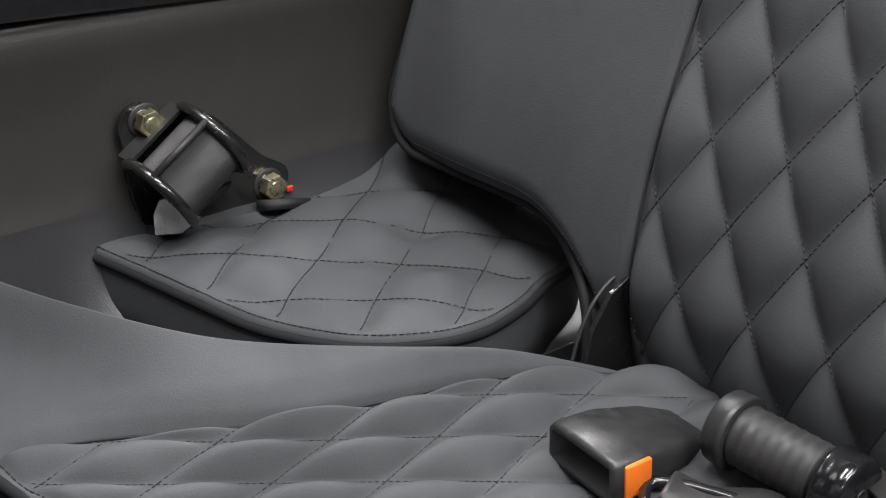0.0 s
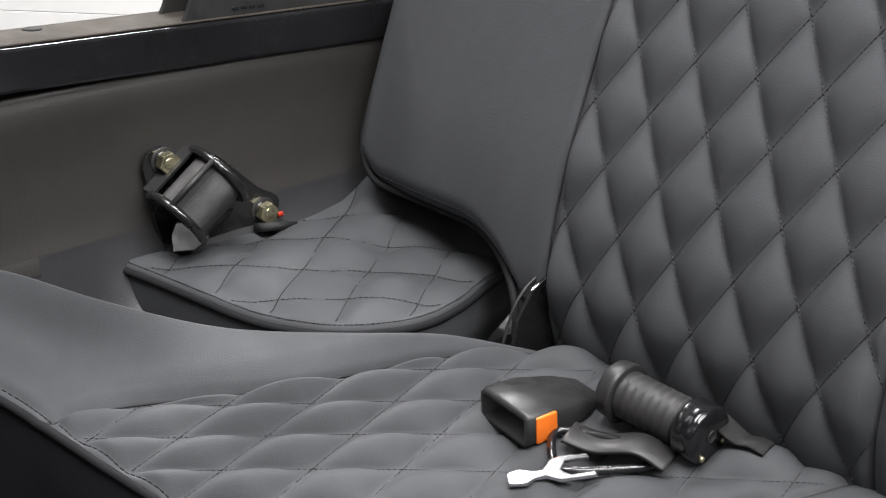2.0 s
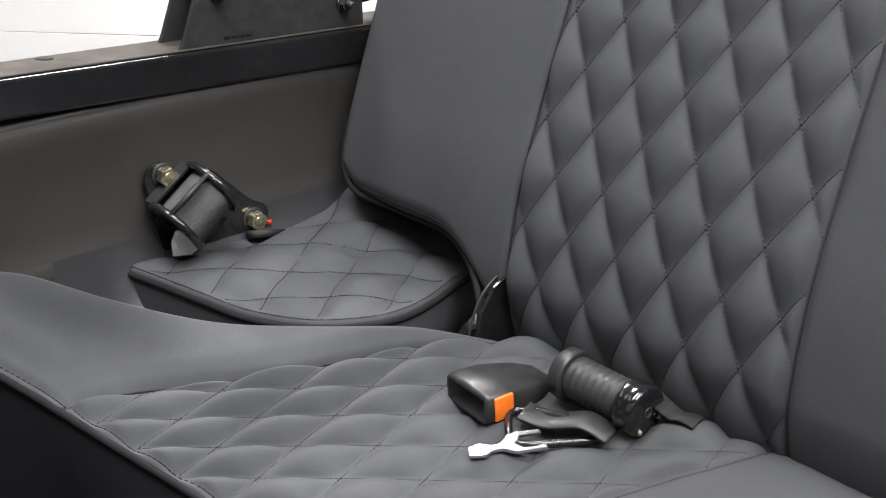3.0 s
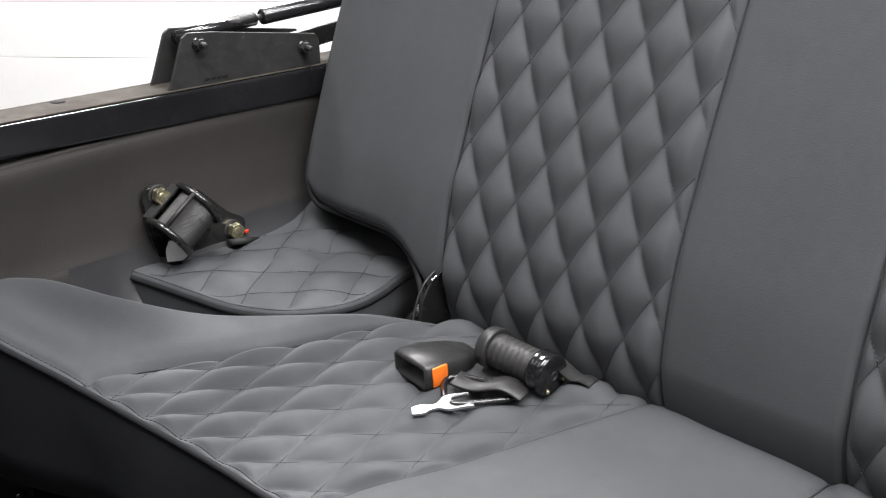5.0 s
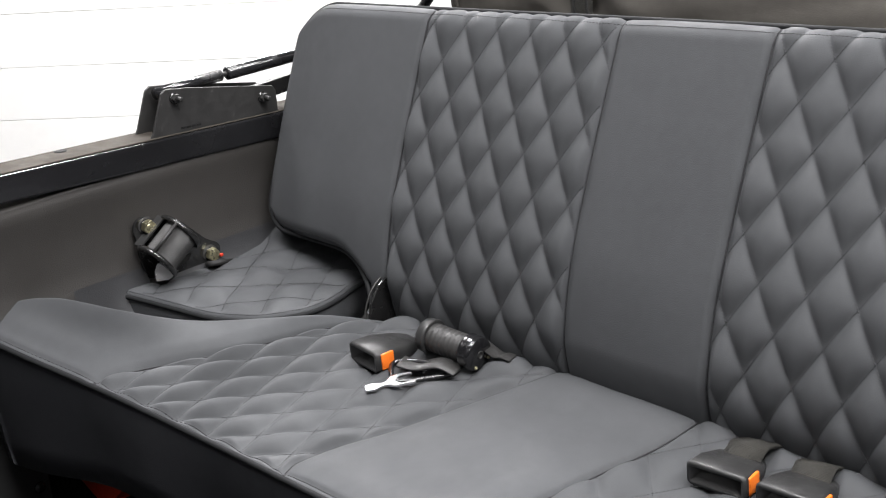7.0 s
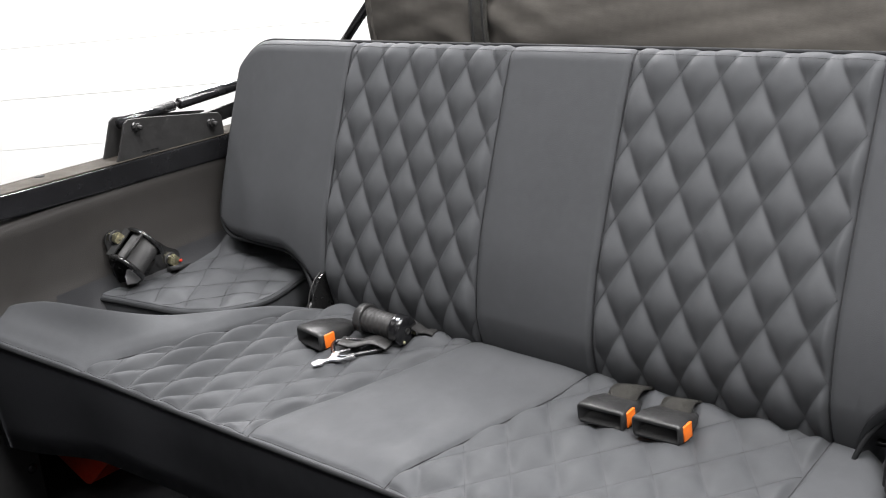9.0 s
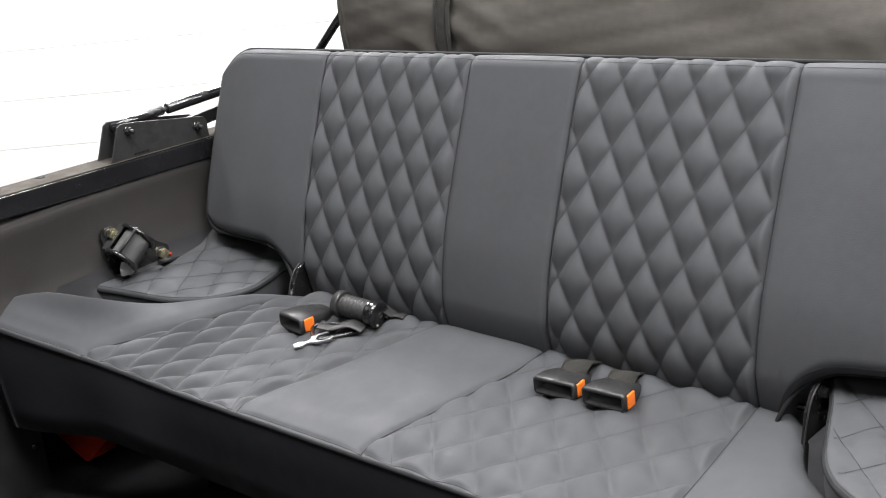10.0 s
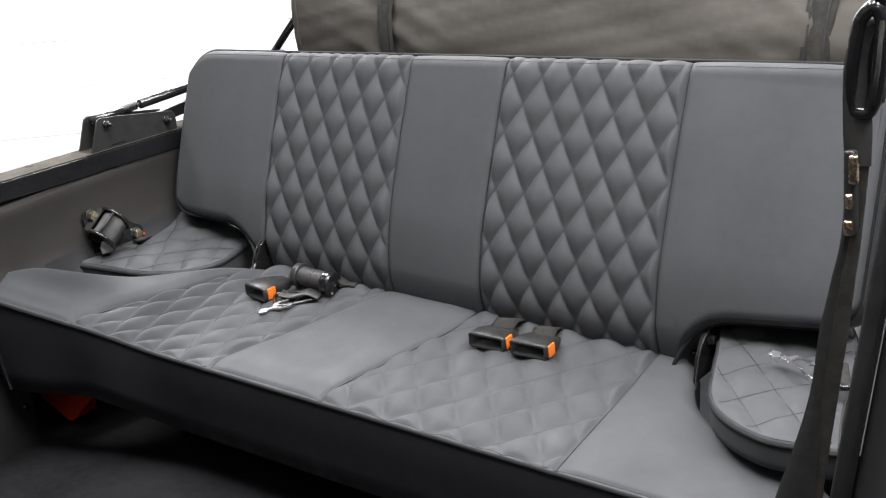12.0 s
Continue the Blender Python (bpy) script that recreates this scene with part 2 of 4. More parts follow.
def hexbolt(parent, m, r=0.0085, high=0.007, washer=0.012, mat=None, washer_mat=None):
    """A hexagon bolt head with its washer, standing along the pose's z."""
    mat = mat or ZINC
    bolt = part("bolt", turned([(washer * 0.3, 0), (washer, 0), (washer, 0.0016), (washer * 0.9, 0.002), (washer * 0.3, 0.002)], m, 24), washer_mat or mat, parent)
    outline = [(r * 1.1 * math.cos(math.pi * k / 3), r * 1.1 * math.sin(math.pi * k / 3)) for k in range(6)]
    part("head_ring", turned([(0.001, high + 0.002), (r * 0.62, high + 0.002), (r * 0.55, high + 0.0024), (0.001, high + 0.0022)], m, 24), mat, bolt)
    part("bolt_head", plate(outline, high, 0.0009, m @ Matrix.Translation((0, 0, 0.002))), mat, bolt, smooth=False)
    return bolt


def basis(x, y, z, o):
    m = Matrix((x, y, z)).transposed().to_4x4()
    m.translation = o
    return m


# ---- the vehicle's rear body ----
XC = -0.085            # middle of the bench
WALL = -0.812          # inner face of the side trim

floor = part("floor", span((-1.13, -1.74, 0.10), (1.88, 1.52, 0.188)), CARPET)
tagged(floor, "black ribbed rubber mat on the vehicle floor", "floor", kind="structure")


def long_profile(points, x0, y0, y1):
    prof = spline([(p, q, 0) for p, q in points], 4)
    return grid(lambda i, y: Vector((x0 + prof[int(i)].x, y, prof[int(i)].y)), list(range(len(prof))), steps(y0, y1, 0.05))


UPPER = [(-0.06, 0.692), (-0.004, 0.692), (0.004, 0.685), (0.006, 0.672), (0.003, 0.650), (0.0, 0.62), (0.0, 0.575), (0.003, 0.552)]
LEDGE = [(0.003, 0.552), (0.005, 0.541), (0.010, 0.524), (0.019, 0.505), (0.032, 0.488), (0.052, 0.476), (0.09, 0.468), (0.16, 0.462), (0.205, 0.456), (0.22, 0.446), (0.225, 0.43), (0.225, 0.16)]
LIP = [(0.003, 0.552), (0.0042, 0.547), (0.005, 0.541), (0.0052, 0.536), (0.0035, 0.5328), (0.0, 0.532), (-0.05, 0.532), (-0.06, 0.54)]
wl = part("wall_left", long_profile(UPPER, WALL, -0.30, 1.5), VINYL)
tagged(wl, "dark grained vinyl side trim below the body rail", "side trim", kind="structure")
prof = spline([(p, q, 0) for p, q in LEDGE], 4)


def ledge(i, y):
    """The ledge dips in front of the box that carries the pad."""
    p = prof[int(i)]
    k = 1 - smooth01((y - 0.10) / 0.06)
    y = max(y, 0.15 * smooth01((p.x - 0.05) / 0.04))
    return Vector((WALL + 0.003 + (p.x - 0.003) * (1 - 0.4 * k if p.x < 0.06 else 1), y, p.y - 0.032 * k * smooth01((p.x - 0.004) / 0.02)))


v, f = grid(ledge, list(range(len(prof))), [0.0, 0.04, 0.08, 0.10, 0.11, 0.12, 0.13, 0.14, 0.15, 0.16, 0.20, 0.30, 0.45, 0.7, 1.0, 1.5])
wb = part("wall_wheel_box", (v, f), BOX_VINYL)
tagged(wb, "black vinyl ledge and moulded wheel box", "wheel box", kind="structure")
wf = part("wall_lip", long_profile(LIP, WALL, -0.30, 0.072), VINYL)
tagged(wf, "rolled lower lip of the vinyl side trim", "side trim", kind="structure")
# hidden plate added to stop light from the bright wall behind
gap_cover = part("wall_gap_cover", span((-1.12, -1.6, 0.540), (WALL - 0.004, 1.5, 0.548)), VINYL, smooth=False)
tagged(gap_cover, "dark plate added behind the side trim to stop light", "side trim", kind="structure")
skin = part("wall_outer_skin", span((-1.14, -1.6, 0.16), (-1.10, 1.5, 0.57)), BODY)
tagged(skin, "black painted outer body skin", "body side", kind="structure")


def wheel_box(x0, y0, y1):
    prof = [(p.x, p.y) for p in spline([(0.0, 0.487, 0), (-0.05, 0.487, 0), (-0.16, 0.484, 0), (-0.215, 0.478, 0), (-0.235, 0.470, 0), (-0.245, 0.45, 0), (-0.25, 0.42, 0), (-0.25, 0.16, 0)], 4)]
    v, f = grid(lambda i, y: Vector((x0 + prof[int(i)][0], y, prof[int(i)][1])), list(range(len(prof))), steps(y0, y1, 0.05))
    n = len(prof)
    f.append(tuple(range(n)) + (len(v),))
    v.append(Vector((x0, y0, 0.16)))
    return v, f


wr = part("wall_right", wheel_box(0.80, 0.22, 1.5), BOX_VINYL)
tagged(wr, "dark grained vinyl wheel box", "wheel box", kind="structure")


# the shade low on this panel is put into its black colour
kick = part("wall_kick_panel", span((-1.05, -1.6, 0.13), (-0.850, 0.008, 0.440), 0.004), RUBBER, smooth=False)
tagged(kick, "kick panel below the side trim, black for the shade there", "side trim", kind="structure")
part("screw", turned([(0.002, 0), (0.008, 0), (0.009, 0.002), (0.007, 0.004), (0.002, 0.005)], pose(-0.850, -0.010, 0.272, 0, 90, 0), 20), GLOSS_BLACK, kick)


RAIL_TILT = pose(0, 0.2, 0.704, -3.1) @ Matrix.Translation((0, -0.2, -0.710))    # the rail falls slightly to the tail


def rail(x0, side, y0, y1, name):
    ob = part(name, span((min(x0, x0 - side * 0.060), y0, 0.696), (max(x0, x0 - side * 0.060), y1, 0.733), 0.003, 2), GLOSS_BLACK, smooth=False)
    part("top_strip", span((min(x0 - side * 0.003, x0 - side * 0.057), y0, 0.7332), (max(x0 - side * 0.003, x0 - side * 0.057), y1, 0.7352), 0.0008, 1), RAIL_TOP, ob, "satin brown top face", smooth=False)
    ob.matrix_basis = RAIL_TILT
    return tagged(ob, "gloss black steel body rail with chipped lower edge", "rail", kind="structure")


rail_left = rail(WALL + 0.010, 1, -0.30, 1.5, "trim_rail_left")
# flat disc, the shade inside the hole is its black colour
part("bolt_hole", turned([(0.001, 0), (0.0085, 0), (0.0085, 0.0006), (0.001, 0.0006)], pose(-0.848, 0.107, 0.7352), 24), HOLE_SHADE, rail_left)

tail = part("tailgate", span((-0.96, 1.48, 0.16), (0.75, 1.54, 0.735), 0.01), BODY)
tagged(tail, "black painted tailgate closing the load bay", "tailgate", kind="structure")

# ---- the bench: backrest ----
TH = 0.3715
B0 = Vector((XC, 0.3314, 0.470))
BN = Vector((0, -math.cos(TH), math.sin(TH)))
BS = Vector((0, math.sin(TH), math.cos(TH)))
BW, BL = 0.775, 0.470
BWL = 0.702
SEAMS = (-0.427, -0.108, 0.101, 0.453)    # sewn joints between the five panels, from the middle


def back_high(x):
    a, r = abs(x), 0.075
    t = max(0.0, (a - ((BWL if x < 0 else BW) - r)) / r)
    return BL + 0.052 * x - r * (1 - math.sqrt(max(0.0, 1 - t * t)))


def back_low(x):
    a, r = abs(x), 0.050
    t = max(0.0, (a - ((BWL if x < 0 else BW) - r)) / r)
    k = min(1.0, max(0.0, (a - (0.438 if x < 0 else 0.490)) / 0.100))
    return 0.004 + (0.098 if x < 0 else 0.100 + 0.12 * max(0.0, a - 0.58)) * math.sqrt(1 - (1 - k) ** 2) ** 1.15 + r * (1 - math.sqrt(max(0.0, 1 - t * t)))


QB = {-1: (0.0573, 0.0975, -0.4136, 0.430), 1: (0.0598, 0.0981, 0.1194, 0.446)}    # diamond width, height and first node


def back_ab(x, s):
    side = -1 if x < 0 else 1
    w, h, x0, s0 = QB[side]
    u, v = (x - x0) / w, (s0 - s) / h
    return u + v, u - v


def back_height(x, s):
    q = min(rounded(back_high(x) - s, 0.022) / 0.022, rounded(min(s - back_low(x), (BWL if x < 0 else BW) - abs(x)), 0.021) / 0.021)
    h = 0.018 * (q - 1) + 0.006 * math.sin(math.pi * min(1, max(0, s / BL))) - 0.037 * max(0.0, 1 - s / 0.20) ** 2 - 0.026 * max(0.0, 1 - s / 0.08) ** 1.5 + 0.0044 * x - 0.0206 * x * (s - 0.22)
    edge = min(abs(x - q) for q in SEAMS)
    h -= 0.0055 * math.exp(-edge / 0.0035)
    if SEAMS[0] < x < SEAMS[1] or SEAMS[2] < x < SEAMS[3]:
        h += 0.0150 * ridge(*back_ab(x, s)) * smooth01(edge / 0.012) - 0.003
    else:
        side = smooth01(((BWL if x < 0 else BW) - abs(x)) / 0.12)
        h += (0.004 + (0.004 * math.sin(math.pi * min(1, max(0, s / BL))) if abs(x) > 0.3 else 0.0)) * smooth01(edge / 0.07) * side - 0.006 * (1 - side) + 0.0012 * noise.noise(Vector((x * 6, s * 6, 1.7)))
    return h


def back_place(x, s, lift=0.0):
    return B0 + Vector((x, 0, 0)) + BS * s + BN * (back_height(x, s) + lift)


def with_normal(place):
    def f(p, q):
        e = 0.0008
        a, b, c = place(p, q), place(p + e, q), place(p, q + e)
        n = (b - a).cross(c - a)
        return a, n.normalized()
    return f


backrest = thing("bench_seat_back", "dark grey leatherette bench back with two diamond-quilted panels", "bench back")


def back_panel(xs, name, label):
    n = 150
    return part(name, grid(lambda x, v: back_place(x, back_low(x) + (back_high(x) - back_low(x)) * v), xs, [i / n for i in range(n + 1)]), LEATHER, backrest, label)


def eased(a, b, n):
    return [a + (b - a) * (1 - math.cos(math.pi / 2 * i / n)) for i in range(n + 1)]


back_panel(eased(-BWL, SEAMS[0], 110), "side_panel", "smooth grey side panel")
back_panel(steps(SEAMS[0], SEAMS[1], 0.0021), "quilted_panel", "diamond-quilted grey panel")
back_panel(steps(SEAMS[1], SEAMS[2], 0.006), "centre_panel", "smooth grey centre panel")
back_panel(steps(SEAMS[2], SEAMS[3], 0.0021), "quilted_panel", "diamond-quilted grey panel")
back_panel(eased(BW, SEAMS[3], 110)[::-1], "side_panel", "smooth grey side panel")


def lattice_runs(ab_inverse, inside, n, step=0.06, families=(0, 1)):
    """Runs of pairs along every sewn line of a diamond lattice, inside the panel."""
    runs = []
    for k in range(-n, n + 1):
        for fam in families:
            run = []
            t = -n
            while t <= n:
                q = ab_inverse(k, t) if fam == 0 else ab_inverse(t, k)
                if inside(*q):
                    run.append(q)
                elif len(run) > 1:
                    runs.append(run)
                    run = []
                else:
                    run = []
                t += step
            if len(run) > 1:
                runs.append(run)
    return runs


for side in (-1, 1):
    w, h, x0, s0 = QB[side]
    lo, hi = SEAMS[:2] if side < 0 else SEAMS[2:]
    for fam, thread in ((0, THREAD), (1, THREAD_GREY)):
        runs = lattice_runs(lambda a, b: (x0 + w * (a + b) / 2, s0 - h * (a - b) / 2), lambda x, s: lo + 0.003 < x < hi - 0.003 and 0.035 < s < back_high(x) - 0.012, 14, 0.06, (fam,))
        st = part("stitching", stitches(runs, with_normal(back_place), 0.00042), thread, backrest, "thread along the quilting")
        st["kind"] = "stuff"
for x in SEAMS:
    part("seam", tube([back_place(x, v, 0.0006) for v in steps(back_low(x) + 0.004, back_high(x) - 0.004, 0.006)], 0.0011, 6), THREAD, backrest, "dark sewn joint")
edges = [(BWL if i < 0 else BW) * math.sin(math.pi / 2 * i / 150) for i in range(-150, 151)]
rim = [(x, back_high(x)) for x in edges] + [(x, back_low(x)) for x in edges[::-1]][1:-1]
rim_at = [B0 + Vector((x, 0, 0)) + BS * s - BN * 0.018 for x, s in rim]
nr = len(rim_at)
v = [p - BN * d for d in (0.0, 0.03, 0.06, 0.09) for p in rim_at]
f = [(j * nr + i, j * nr + (i + 1) % nr, (j + 1) * nr + (i + 1) % nr, (j + 1) * nr + i) for j in range(3) for i in range(nr)]
f.append(tuple(3 * nr + i for i in range(nr)))
part("boxing", (v, f), LEATHER_DARK, backrest, "plain side band")
part("piping", tube(rim_at, 0.0036, 8, closed=True), PIPING, backrest, "raised welt round the edge")
inset = []
for i, (x, s) in enumerate(rim + rim[:1]):
    (ax, a_s), (bx, b_s) = rim[(i - 2) % len(rim)], rim[(i + 2) % len(rim)]
    d = math.hypot(bx - ax, b_s - a_s) or 1.0
    inset.append((x + (b_s - a_s) / d * 0.009, s - (bx - ax) / d * 0.009))
rs = [inset]
st = part("stitching", stitches(rs, with_normal(back_place)), THREAD, backrest, "thread beside the welt")
st["kind"] = "stuff"

# ---- the bench: seat cushion ----
YF, YB = 0.048, 0.415
LY = [0.048, 0.060, 0.083, 0.112, 0.137, 0.156, 0.170, 0.192, 0.223, 0.278, 0.332, 0.370, 0.415]
LX = [-1.020, -1.055, -1.076, -1.085, -1.079, -1.055, -1.020, -0.915, -0.799, -0.708, -0.632, -0.560, -0.480]
RY = [0.048, 0.062, 0.09, 0.130, 0.160, 0.176, 0.192, 0.225, 0.272, 0.321, 0.381, 0.415]
RX = [0.735, 0.756, 0.766, 0.766, 0.758, 0.740, 0.690, 0.582, 0.506, 0.462, 0.433, 0.390]


def course(ys, xs):
    """A smooth course of x over y through a few corners."""
    pts = spline([(y, x, 0) for y, x in zip(ys, xs)], 8)
    py, px = [p.x for p in pts], [p.y for p in pts]
    return lambda y: float(np.interp(y, py, px))


left_end, right_end = course(LY, LX), course(RY, RX)
seam_a = course([0.048, 0.075, 0.106, 0.150, 0.204, 0.255, 0.311, 0.367, 0.415], [-0.755, -0.750, -0.737, -0.702, -0.661, -0.627, -0.594, -0.538, -0.500])
seam_b = course([0.048, 0.066, 0.085, 0.133, 0.183, 0.237, 0.317, 0.415], [-0.345, -0.354, -0.356, -0.340, -0.313, -0.291, -0.262, -0.225])
seam_c = course([0.048, 0.072, 0.108, 0.173, 0.264, 0.334, 0.415], [-0.079, -0.088, -0.087, -0.068, -0.042, -0.022, -0.018])
seam_d = course([0.048, 0.088, 0.229, 0.367, 0.415], [0.386, 0.380, 0.369, 0.356, 0.350])
# a node of the quilting and its two steps from node to node
QS = {-1: (-0.7087, 0.0652, 0.0541, 0.0443, 0.0154, -0.0493), 1: (-0.0303, 0.0658, 0.0361, 0.0454, 0.0504, -0.0556)}


def seat_ab(x, y):
    x0, y0, ax, ay, bx, by = QS[-1 if x < -0.17 else 1]
    det = ax * by - ay * bx
    p, q = x - x0, y - y0
    return (p * by - q * bx) / det, (q * ax - p * ay) / det


def seat_rise(x, y):
    """The cushion climbs towards the side trim and swells behind the front edge."""
    front = 0.35 * rounded(y - YF, 0.007) / 0.007 + 0.65 * smooth01((y - YF) / 0.06)
    rise = (0.046 + 0.012 * smooth01((y - 0.10) / 0.12)) * smooth01((-0.44 - x) / 0.30)
    rise += 0.068 * (0.7 + 0.3 * smooth01((y - YF) / 0.16)) * smooth01((-0.68 - x) / 0.40)
    rise += 0.006 * front + 0.003 * math.sin(math.pi * (y - YF) / (YB - YF))
    rise += 0.008 * smooth01((y - 0.32) / 0.06) * smooth01((0.42 - x) / 0.1) * smooth01((x + 0.56) / 0.08)
    return rise


def seat_place(x, y, lift=0.0):
    a, b, c, e = seam_a(y), seam_b(y), seam_c(y), seam_d(y)
    edge = min(abs(x - q) for q in (a, b, c, e))
    flat = smooth01((y - YF) / 0.018) * smooth01((YB - y) / 0.03)
    z = 0.440 + 0.1 * (y - YF) - 0.0055 * math.exp(-edge / 0.0035) * (0.25 + 0.75 * flat)
    if a < x < b or c < x < e:
        z += (0.0120 * pillow(*seat_ab(x, y)) * smooth01(edge / 0.012) - 0.003) * flat
    else:
        z += 0.004 * smooth01(edge / 0.05) * flat + 0.0010 * noise.noise(Vector((x * 7, y * 7, 4.1))) * flat
    z -= 0.0016 * math.exp(-((y - YF - 0.009) / 0.0022) ** 2)
    r = seat_rise(x, y)
    ends = min(YB - y, (x - left_end(y)) * 0.9, (right_end(y) - x) * 0.9)
    z += rounded(ends, 0.034) * 0.6 - 0.0204
    k = min(1.0, max(0.0, (x + 0.7) / 1.1))
    far = 0.33 * smooth01((-0.50 - x) / 0.45)
    return Vector((x + r * (1.87 + far - 0.87 * k), y - r * (1.05 + 0.5 * far + 0.30 * k), z + r + lift))


seat = thing("bench", "dark grey leatherette bench with two diamond-quilted seat panels", "bench")
rows_y = [YF + 0.02 * (i / 12) ** 1.6 for i in range(12)] + steps(YF + 0.02, YB - 0.02, 0.0026) + [YB - 0.02 * ((12 - i) / 12) ** 1.6 for i in range(1, 13)]


def seat_panel(lo, hi, n, name, label, ease=0):
    us = [i / n for i in range(n + 1)]
    if ease < 0:
        us = [1 - math.cos(math.pi / 2 * u) for u in us]
    if ease > 0:
        us = [math.sin(math.pi / 2 * u) for u in us]
    return part(name, grid(lambda u, y: seat_place(lo(y) + (hi(y) - lo(y)) * u, y), us, rows_y), LEATHER, seat, label)


seat_panel(left_end, seam_a, 50, "side_panel", "smooth grey side panel", -1)
seat_panel(seam_a, seam_b, 140, "quilted_panel", "diamond-quilted grey panel")
seat_panel(seam_b, seam_c, 50, "centre_panel", "smooth grey centre panel")
seat_panel(seam_c, seam_d, 140, "quilted_panel", "diamond-quilted grey panel")
seat_panel(seam_d, right_end, 60, "side_panel", "smooth grey side panel", 1)
for side, lo, hi in ((-1, seam_a, seam_b), (1, seam_c, seam_d)):
    x0, y0, ax, ay, bx, by = QS[side]
    for fam, thread, thick in ((0, THREAD, 0.00028), (1, THREAD_GREY, 0.00022)):
        runs = lattice_runs(lambda a, b: (x0 + a * ax + b * bx, y0 + a * ay + b * by), lambda x, y: YF + 0.012 < y < YB - 0.03 and lo(y) + 0.003 < x < hi(y) - 0.003, 14, 0.06, (fam,))
        st = part("stitching", stitches(runs, with_normal(seat_place), thick), thread, seat, "thread along the quilting")
        st["kind"] = "stuff"
for line in (seam_a, seam_b, seam_c, seam_d):
    part("seam", tube([seat_place(line(y), y, 0.0006) for y in rows_y[3:-8]], 0.0011, 6), THREAD, seat, "dark sewn joint")
rim = [(left_end(YF) + (right_end(YF) - left_end(YF)) * i / 120, YF) for i in range(121)]
rim += [(right_end(y), y) for y in rows_y[1:]]
rim += [(right_end(YB) + (left_end(YB) - right_end(YB)) * i / 60, YB) for i in range(1, 61)]
rim += [(left_end(y), y) for y in rows_y[::-1][1:-1]]
rim_at = [seat_place(x, y) for x, y in rim]
nr = len(rim_at)
mid = Vector((XC, 0.24, 0))
v = []
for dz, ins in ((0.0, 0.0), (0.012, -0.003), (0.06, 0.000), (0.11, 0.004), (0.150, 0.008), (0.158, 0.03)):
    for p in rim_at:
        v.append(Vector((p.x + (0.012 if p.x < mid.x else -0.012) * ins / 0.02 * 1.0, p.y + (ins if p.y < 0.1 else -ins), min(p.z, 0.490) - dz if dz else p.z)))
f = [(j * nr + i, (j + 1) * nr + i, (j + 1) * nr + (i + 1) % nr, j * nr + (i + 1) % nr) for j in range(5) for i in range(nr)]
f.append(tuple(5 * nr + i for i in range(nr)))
part("boxing", (v, f), SHADED_BOXING, seat, "plain front and side band, shade in its colour")
part("piping", tube([p + Vector((0, -0.001, 0)) for p in rim_at[:135]], 0.0040, 8), PIPING, seat, "raised welt along the front edge")
st = part("stitching", stitches([[(x, YF + 0.009) for x in steps(-1.00, 0.72, 0.01)]], with_normal(seat_place), 0.0005, 0.0036, 0.0014), THREAD, seat, "thread beside the welt")
st["kind"] = "stuff"
# black block added where only darkness shows, hiding the lit wheel box
part("underseat_block", span((-0.70, 0.25, 0.186), (0.62, 0.36, 0.300), 0.006), CARPET, seat, "black block added for the dark under the seat")

# ---- wheel box cushions ----


